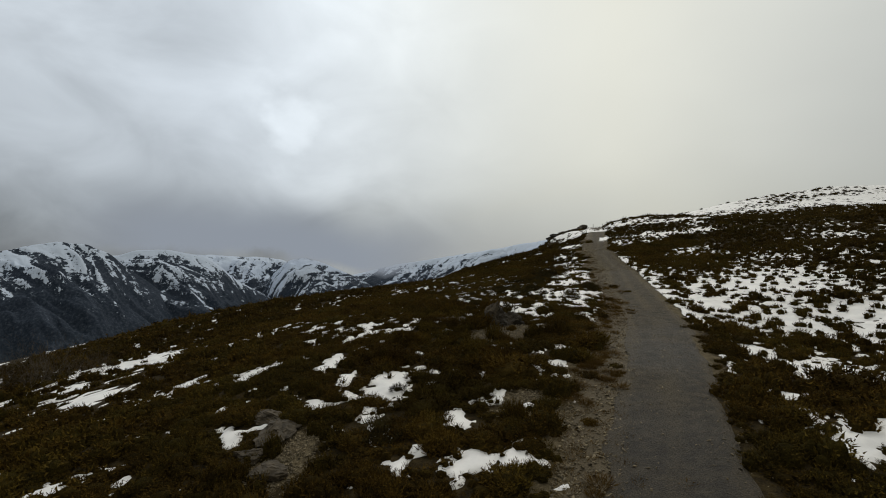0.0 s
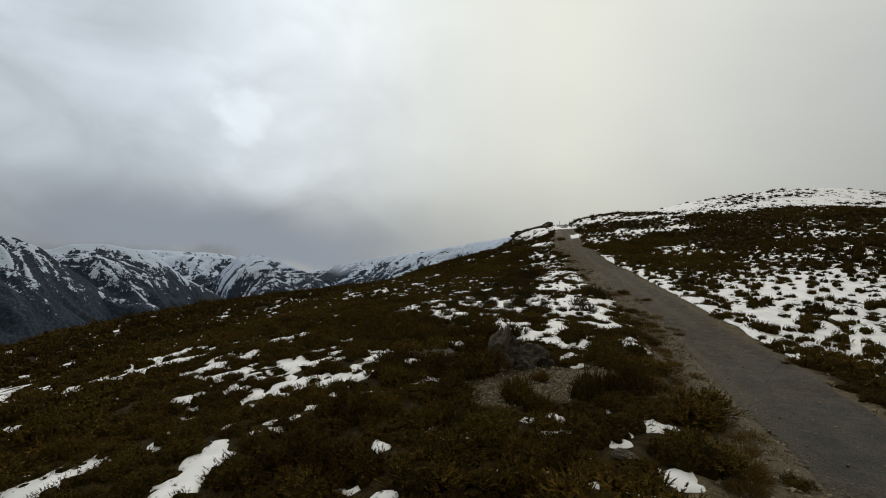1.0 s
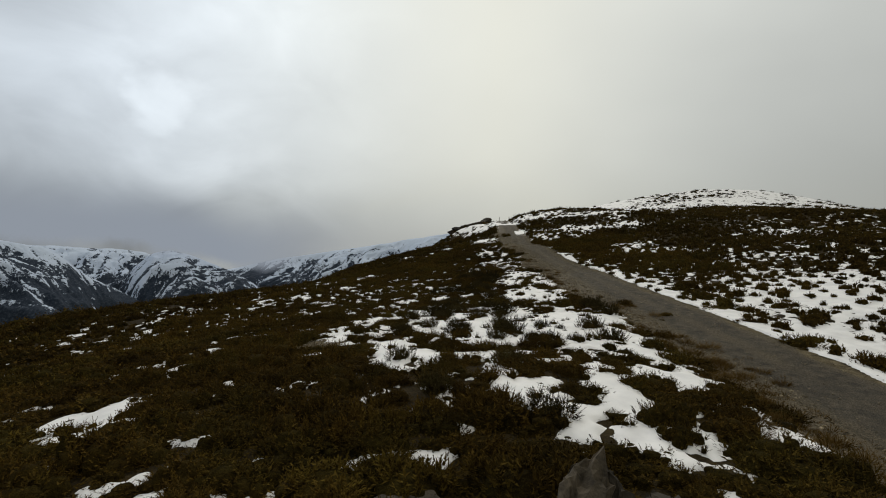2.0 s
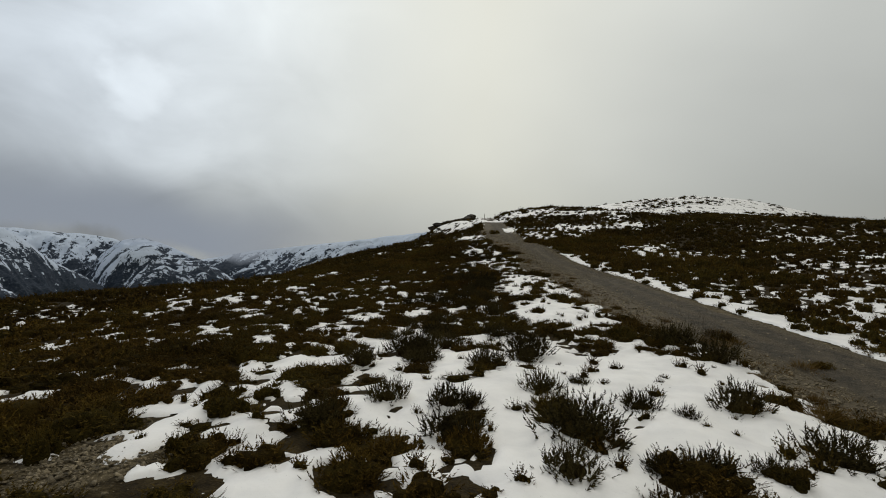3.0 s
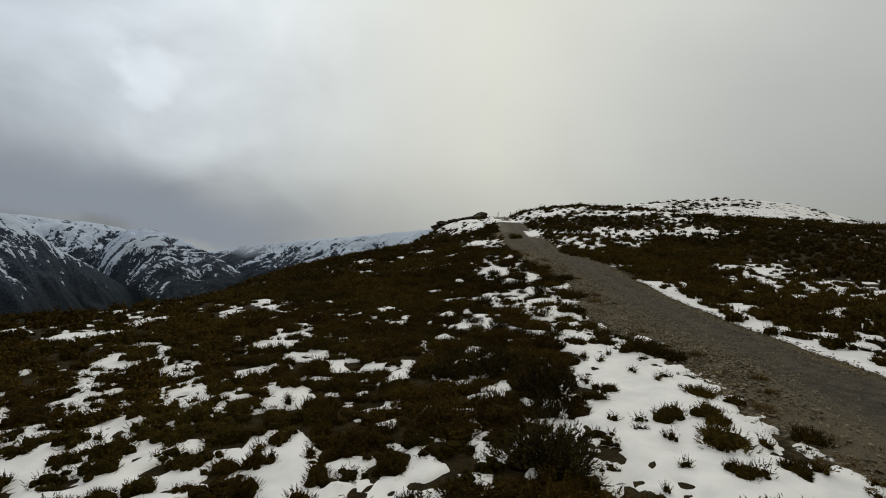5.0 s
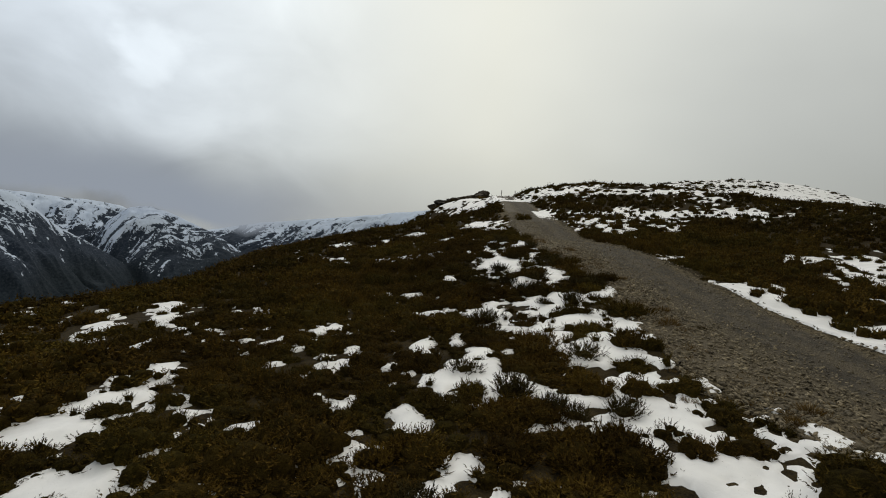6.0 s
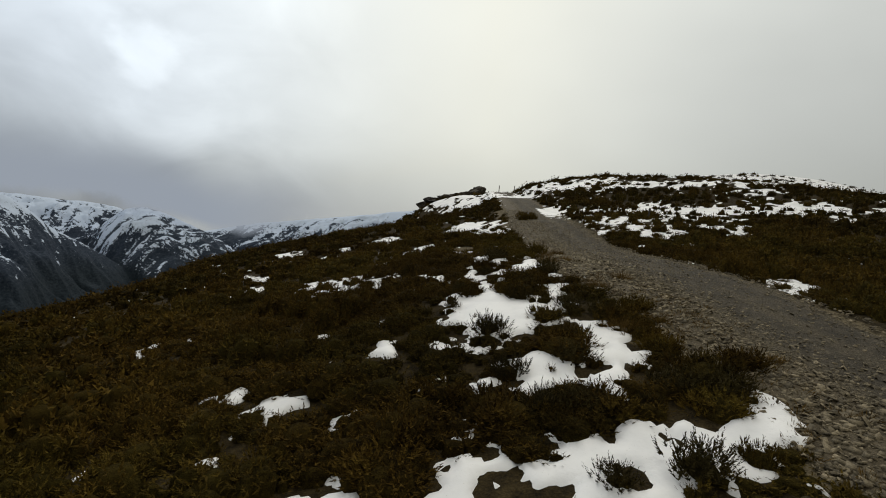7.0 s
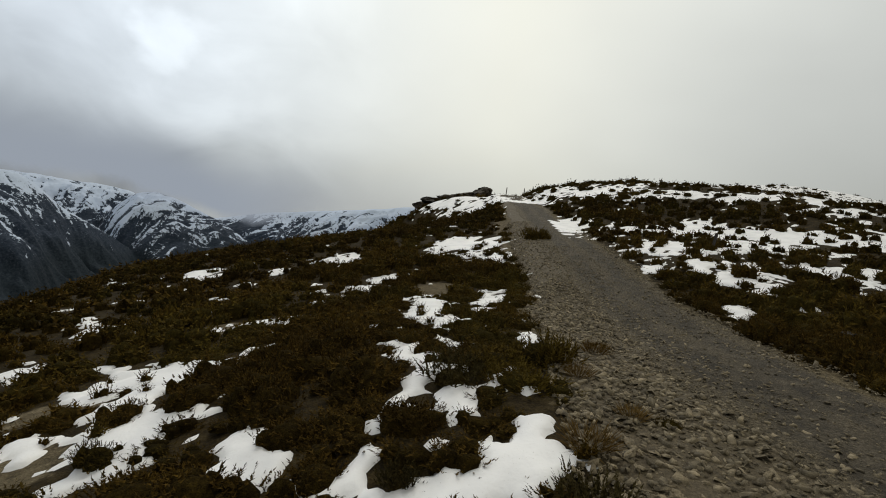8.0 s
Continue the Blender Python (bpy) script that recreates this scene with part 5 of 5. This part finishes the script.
def rock(x, y, size, seed, label, name="boulder", group="", stretch=(1, 1, 1), sink=0.25, turn=0.0, flat=0.6):
    ob = new(name, rock_mesh(seed, 4 if size < 0.3 else 5, flat))
    ob.matrix_basis = pose(x, y, float(ground_z(x, y)) + size * flat * stretch[2] * (0.8 - sink), 0, 0, turn) @ Matrix.Diagonal((size * stretch[0], size * stretch[1], size * stretch[2], 1))
    return tagged(ob, label, "rock", group)


def outcrop(x, y, blocks):
    """One jagged outcrop of upright splinters: east, north, width, top and sliver number of each."""
    me = bpy.data.meshes.new("rock_outcrop")
    bm = bmesh.new()
    for px, py, wide, top, seed in blocks:
        piece = rock_mesh(seed, 4, 1.0)
        size = Matrix.Translation((px, py, 0.35 * top)) @ Matrix.Rotation(radians(14), 4, "Y") @ Matrix.Rotation(radians(40 * seed), 4, "Z") @ Matrix.Diagonal((wide, wide, 0.95 * top, 1))
        piece.transform(size)
        bm.from_mesh(piece)
        bpy.data.meshes.remove(piece)
    for v in bm.verts:
        v.co += Vector(noise.noise_vector(v.co * 5.0)) * 0.07 + Vector(noise.noise_vector(v.co * 14.0)) * 0.03
    bm.to_mesh(me)
    bm.free()
    me.materials.append(ROCK)
    ob = new("rock_outcrop", me)
    ob.matrix_basis = pose(x, y, float(ground_z(x, y)) - 0.05)
    return tagged(ob, "jagged brown-grey schist outcrop above a gravel clearing", "rock", "outcrop rocks")


outcrop(2.3, 19.4, [(-0.45, 0.10, 0.36, 1.05, 3), (-0.15, 0.25, 0.42, 0.85, 4), (0.15, 0.00, 0.44, 0.62, 9), (0.50, -0.05, 0.40, 0.42, 12), (0.75, -0.20, 0.30, 0.22, 15), (-0.35, -0.25, 0.36, 0.45, 18), (0.10, -0.35, 0.40, 0.30, 21)])
rock(0.0, 20.6, 0.6, 6, "flat lichen-grey rock among low heath", "rock_outcrop", "outcrop rocks", stretch=(1.2, 1.2, 0.5), turn=50)
for k, (x, y, r_) in enumerate([(-4.7, 9.9, 0.62), (-5.3, 10.9, 0.5), (-4.4, 8.2, 0.5), (-4.9, 8.9, 0.42)]):
    rock(x, y, r_, 14 + k, "brown weathered rock breaking through an earthy bank", "bank_rock", "rocks of the earthy bank", stretch=(0.9, 1.3, 0.8), turn=35 * k, sink=0.55)
rock(2.7, 14.1, 0.24, 5, "small pale flat stone lying in the heath", flat=0.45)
rock(1.2, 12.9, 0.24, 8, "small pale flat stone lying in the heath", flat=0.4)
rock(29.1, 75.6, 0.35, 7, "pale stone beside the track among shrubs", flat=0.5)
for k, (x, y, s, sx_, sz_) in enumerate([(41.4, 140.4, 2.1, 1.3, 1.0), (38.9, 139.8, 1.8, 1.4, 0.85), (43.6, 140.8, 1.5, 1.2, 0.8), (36.6, 139.8, 1.5, 1.5, 0.8), (34.4, 139.6, 1.4, 1.6, 0.75), (32.4, 139.0, 1.2, 1.4, 0.8), (40.2, 138.6, 1.2, 1.3, 0.8), (35.6, 138.0, 1.0, 1.4, 0.8)]):
    rock(x, y, 1.45 * s, 20 + k, "dark rock of the summit outcrop with snow between", "crag_rock", "summit crag", stretch=(sx_, 1.0, sz_), turn=20 * k, sink=0.5)


def stone_mesh(seed):
    """A flat broken slab with chipped corners."""
    gen = np.random.default_rng(seed)
    n = int(gen.integers(4, 7))
    t = np.sort(gen.uniform(0, 2 * np.pi, n) * 0.25 + np.arange(n) * 2 * np.pi / n * 0.85)
    r = gen.uniform(0.55, 1.15, n)
    low = np.stack([r * np.cos(t), 0.54 * r * np.sin(t), np.full(n, -0.15)], -1)
    top = low * (0.94, 0.94, 0) + (0, 0, 0.10) + gen.normal(0, 0.06, (n, 3))
    v = np.concatenate([low, top])
    f = [(i, (i + 1) % n, n + (i + 1) % n) for i in range(n)] + [(i, n + (i + 1) % n, n + i) for i in range(n)]
    f += [(n, n + i, n + i + 1) for i in range(1, n - 1)]
    return v, np.array(f)


def stone_sites(count, y0, y1, gen, dlo, dhi):
    y = gen.uniform(y0, y1, count)
    left = np.interp(y, shoulder_y, shoulder_d)
    d = left + dlo + (dhi - left - dlo) * gen.uniform(0, 1, count) ** 1.3
    return track_x(y) + d / 0.95, y


def stones(name, px, py, size, gen, mat, label, parent=None, lift=0.02):
    shapes = [stone_mesh(k) for k in range(10)]
    vs, fs, n = [], [], 0
    z = ground_z(px, py)
    for x, y, zz, s, k in zip(px, py, z, size, gen.integers(0, 10, len(px))):
        v, f = shapes[k]
        a, b, c = gen.uniform(0, 6.28), gen.normal(0, 0.4), gen.normal(0, 0.4)
        r = np.array(Euler((b, c, a)).to_matrix())
        vs.append((v * s) @ r.T + (x, y, zz + lift + 0.12 * s))
        fs.append(f + n)
        n += len(v)
    ob = mesh_object(name, np.concatenate(vs), np.concatenate(fs), mat, parent)
    return tagged(ob, label, "" if parent else "stones", kind="stuff")


gen = np.random.default_rng(11)
px, py = stone_sites(300, 67.5, 74.0, gen, 0.3, -1.3)
shapes = []
for k in range(8):
    v, f = stone_mesh(60 + k)
    proto = mesh_object("stone", v, f, RUBBLE, shoulder)
    shapes.append(proto)
pz = ground_z(px, py)
for n in range(300):
    ob = shapes[n] if n < 8 else new("stone", shapes[n % 8].data)
    ob.parent = shoulder
    size = 0.04 + 0.085 * float(gen.uniform(0, 1)) ** 1.8
    ob.matrix_basis = pose(px[n], py[n], pz[n] + 0.03 + 0.1 * size, gen.normal(0, 20), gen.normal(0, 20), gen.uniform(0, 360)) @ Matrix.Scale(size, 4)
px, py = stone_sites(13000, 38, 98, gen, -0.15, -0.9)
px2, py2 = stone_sites(17000, 50, 82, gen, -0.1, -0.6)
px, py = np.concatenate([px, px2]), np.concatenate([py, py2])
stones("rubble", px, py, 0.022 + 0.085 * gen.uniform(0, 1, len(px)) ** 2.4, gen, RUBBLE, "loose broken schist stones", shoulder)
px, py = stone_sites(9000, 3, 38, gen, 0.0, -0.9)
stones("rubble", px, py, 0.025 + 0.07 * gen.uniform(0, 1, len(px)) ** 2.5, gen, RUBBLE, "small loose stones", shoulder)
py = gen.uniform(45, 95, 1500)
px = track_x(py) + gen.uniform(1.3, 2.1, len(py))
stones("rubble", px, py, 0.025 + 0.08 * gen.uniform(0, 1, len(px)) ** 2.5, gen, RUBBLE, "loose stones on the uphill edge", track, 0.04)
py = np.concatenate([gen.uniform(0, 95, 5000), gen.uniform(50, 88, 14000)])
side = gen.uniform(0, 1, len(py))
px = track_x(py) + np.where(side < 0.5, gen.normal(-1.1, 0.55, len(py)), np.where(side < 0.82, gen.normal(1.25, 0.4, len(py)), gen.normal(0.1, 0.7, len(py))))
stones("grit", px, py, 0.012 + 0.05 * gen.uniform(0, 1, len(px)) ** 2.5, gen, RUBBLE, "loose pebbles on the track", track, 0.05)
# gravel that washed out over the clearings
for cx, cy, ax, ay in BARE[:6]:
    k = int(1600 * ax * ay) + 300
    px, py = cx + gen.normal(0, ax * 0.55, k), cy + gen.normal(0, ay * 0.55, k)
    stones("gravel", px, py, 0.014 + 0.05 * gen.uniform(0, 1, k) ** 3, gen, RUBBLE, "loose gravel on bare ground", ground)

# ---- mountains across the valley ----
# Ranges: distance, front slope, lean of the gullies, crest as a slope from the start of the track by bearing.
RANGES = [
    (1700, 0.62, 0.5, [(-75, 0.0), (-52, 0.028), (-41.0, 0.021), (-39.0, 0.032), (-36.8, 0.037), (-34.5, 0.028), (-33.0, 0.014), (-31.9, -0.008), (-29.8, -0.040), (-27.9, -0.072), (-24, -0.14), (-18, -0.25), (10, -0.4)]),
    (2000, 0.55, 0.7, [(-75, -0.02), (-34, 0.004), (-31.0, 0.018), (-28.6, 0.019), (-26.6, 0.012), (-25.0, 0.005), (-23.6, -0.012), (-21.7, -0.045), (-19.5, -0.068), (-17.0, -0.100), (-12, -0.17), (10, -0.3)]),
    (2800, 0.42, -0.4, [(-75, 0.0), (-35, 0.01), (-25.5, 0.008), (-23.2, 0.004), (-21.6, 0.001), (-19.4, -0.001), (-17.2, -0.007), (-15.0, -0.030), (-12, -0.08), (10, -0.2)]),
]
RANGES += [
    (2350, 0.50, -0.6, [(-75, -0.3), (-24, -0.16), (-19.8, -0.080), (-18.2, -0.034), (-16.6, -0.010), (-14.8, -0.005), (-13.2, -0.013), (-11.4, -0.028), (-9.6, -0.043), (-7.4, -0.068), (-3, -0.12), (10, -0.25)]),
    (2600, 0.40, -0.9, [(-75, -0.3), (-16, -0.075), (-12.0, -0.052), (-9.6, -0.042), (-7.6, -0.036), (-4.8, -0.026), (-1.9, -0.021), (0.3, -0.015), (4.3, -0.007), (7.2, 0.0), (9.5, 0.006), (16, 0.02), (25, 0.03), (80, 0.0)]),
]


def crest(az, stops):
    """Height of a crest as a slope from the start of the track, by bearing."""
    return sum(np.interp(az + o, [a for a, _ in stops], [h for _, h in stops]) for o in (-0.25, 0, 0.25)) / 3


def mountain(az, r):
    """Height of the ground, and how much snow lies on it, across the valley."""
    x, y = r * np.sin(np.radians(az)), r * np.cos(np.radians(az))
    warp = fbm(x, y, 420, 41, 3) - 0.5
    best, snow = np.full(az.shape, -520.0), np.zeros(az.shape)
    for k, (dist, slope, lean, stops) in enumerate(RANGES):
        depth = dist - r
        below = np.clip(depth, 0, None)
        a = az + (9.0 * (fbm(x, y, 420, 50 + k, 3) - 0.5) + 3.0 * (fbm(x, y, 120, 55 + k, 3) - 0.5)) * np.clip(below / 420, 0, 1)
        along = np.radians(az) * dist - lean * below + 240 * warp + 70 * (fbm(x, y, 130, 45, 3) - 0.5)
        spur = 1 - 2 * np.abs(2 * fbm(along, 0.5 * below, 260, 60 + k, 3) - 1)
        gully = 1 - 2 * np.abs(2 * fbm(along, 0.7 * below, 100, 70 + k, 4) - 1)
        fine = 0.45 * fbm(along, 0.6 * below, 40, 80 + k, 4) + 0.55 * fbm(along + 90 * warp, 0.30 * below, 15, 85 + k, 3) - 0.5
        top = crest(a, stops) * dist + 2 + 7 * (fbm(along, 0 * along, 40, 90 + k, 3) - 0.5)
        fall = np.where(depth > 0, slope * below * (1 + 0.5 * warp), -0.55 * depth)
        rough = np.clip(below / 170, 0, 1)
        z = top - fall + rough * (56 * (spur - 0.35) + 30 * (gully - 0.3)) + np.clip(below / 40, 0, 1) * 22 * fine
        lie = 0.35 + 11.0 * (z / 2100 + 0.046) - 0.10 * (spur - 0.3) * rough - 0.12 * (gully - 0.2) + 2.7 * fine
        lie = lie + 0.45 * np.exp(-((below / 30) ** 2)) * (k in (1, 4)) - 0.15 * (k < 2) - 0.22 * (k == 0) + 0.22 * (k in (2, 3)) + 0.35 * (k == 4) * np.clip((az + 6) / 4, 0, 1)
        snow = np.where(z > best, lie, snow)
        best = np.maximum(best, z)
    return best, snow


az, rr = np.meshgrid(np.concatenate([np.linspace(-70, -44.2, 60), np.linspace(-44, 14, 860), np.linspace(14.4, 36, 40)]), np.linspace(900, 2950, 330))
mz, lying = mountain(az, rr)
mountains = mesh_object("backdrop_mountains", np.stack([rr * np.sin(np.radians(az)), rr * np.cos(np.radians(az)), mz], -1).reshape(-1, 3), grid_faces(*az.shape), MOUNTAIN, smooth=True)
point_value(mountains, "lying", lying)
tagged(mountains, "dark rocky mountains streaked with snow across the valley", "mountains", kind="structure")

# low cloud that hangs before the farther summits
ca, ch = np.meshgrid(np.linspace(-40, 20, 80), np.linspace(0, 1, 14))
base_of_cloud = np.interp(ca, (-40, -25.5, -21.7, -17.5, -12.8, -9.2, -6, -2, 4, 20), (0.026, 0.010, 0.006, 0.002, -0.016, -0.044, -0.042, -0.024, -0.010, 0.0))
cr = 2250.0
cloud_bank = mesh_object("backdrop_cloud", np.stack([cr * np.sin(np.radians(ca)), cr * np.cos(np.radians(ca)), cr * (base_of_cloud - 0.012 + 0.16 * ch)], -1).reshape(-1, 3), grid_faces(*ca.shape), CLOUD, smooth=True)
point_value(cloud_bank, "rise", ch)
point_value(cloud_bank, "along", (ca + 40) / 60)
cloud_bank.visible_shadow = False
tagged(cloud_bank, "low grey cloud hanging on the far summits", "cloud", kind="structure")


# ---- small things ----
def stake(x, y, height, lean, label):
    """A thin weathered marker stake, square, with a pointed head."""
    bm = bmesh.new()
    w_ = 0.045
    rings = []
    for z, k in ((-0.3, 1.0), (height * 0.5, 0.95), (height * 0.94, 0.9), (height, 0.35)):
        rings.append([bm.verts.new((w_ * k * a, w_ * k * b, z)) for a, b in ((-1, -1), (1, -1), (1, 1), (-1, 1))])
    for lo, hi in zip(rings, rings[1:]):
        for i in range(4):
            bm.faces.new((lo[i], lo[(i + 1) % 4], hi[(i + 1) % 4], hi[i]))
    bm.faces.new(rings[-1])
    me = bpy.data.meshes.new("marker_stake")
    bm.to_mesh(me)
    bm.free()
    me.materials.append(WOOD)
    ob = new("marker_stake", me)
    ob.matrix_basis = pose(x, y, float(ground_z(x, y)), lean, lean, 20)
    return tagged(ob, label, "stake", "marker stakes")


stake(41.9, 130.0, 1.1, 2, "thin weathered wooden marker stake at the crest")
stake(44.5, 130.0, 1.0, -2, "thin weathered wooden marker stake at the crest")
stake(34.0, 85.0, 0.8, 6, "short dark dead stump standing in the snow")


def grass_tuft(x, y, seed, size=0.28):
    g_ = np.random.default_rng(seed)
    v, f = sprigs(260, size, 0.0035, size * 0.7, size * 0.2, 1.2, g_)
    ob = mesh_object("grass_tuft", v, f, GRASS)
    ob.matrix_basis = pose(x, y, float(ground_z(x, y)))
    return tagged(ob, "tuft of dry straw-coloured grass beside the track", "grass", "dry grass tufts")


for k in range(120):
    yy = float(gen.uniform(11, 30) if k % 2 else gen.uniform(5, 75))
    xx = float(track_x(yy)) + float(np.interp(yy, shoulder_y, shoulder_d)) + float(gen.normal(0.4, 0.6))
    grass_tuft(xx, yy, 300 + k, float(gen.uniform(0.12, 0.28)))

# short dry grass along the edge of the track
gen = np.random.default_rng(19)
blades, faces, count = [], [], 0
yy = np.concatenate([gen.uniform(4, 32, 420), gen.uniform(15, 26, 260), gen.uniform(32, 70, 300)])
dd = np.interp(yy, shoulder_y, shoulder_d) + gen.normal(0.45, 0.5, len(yy))
xx = track_x(yy) + dd / 0.95
for x, y, z, k in zip(xx, yy, ground_z(xx, yy), range(len(xx))):
    v, f = sprigs(26, 0.10, 0.005, 0.13, 0.03, 1.4, gen)
    blades.append(v + (x, y, z + 0.015))
    faces.append(f + count)
    count += len(v)
tagged(mesh_object("dry_grass", np.concatenate(blades), np.concatenate(faces), GRASS), "short ochre dry grass along the gravel shoulder", "grass", kind="stuff")
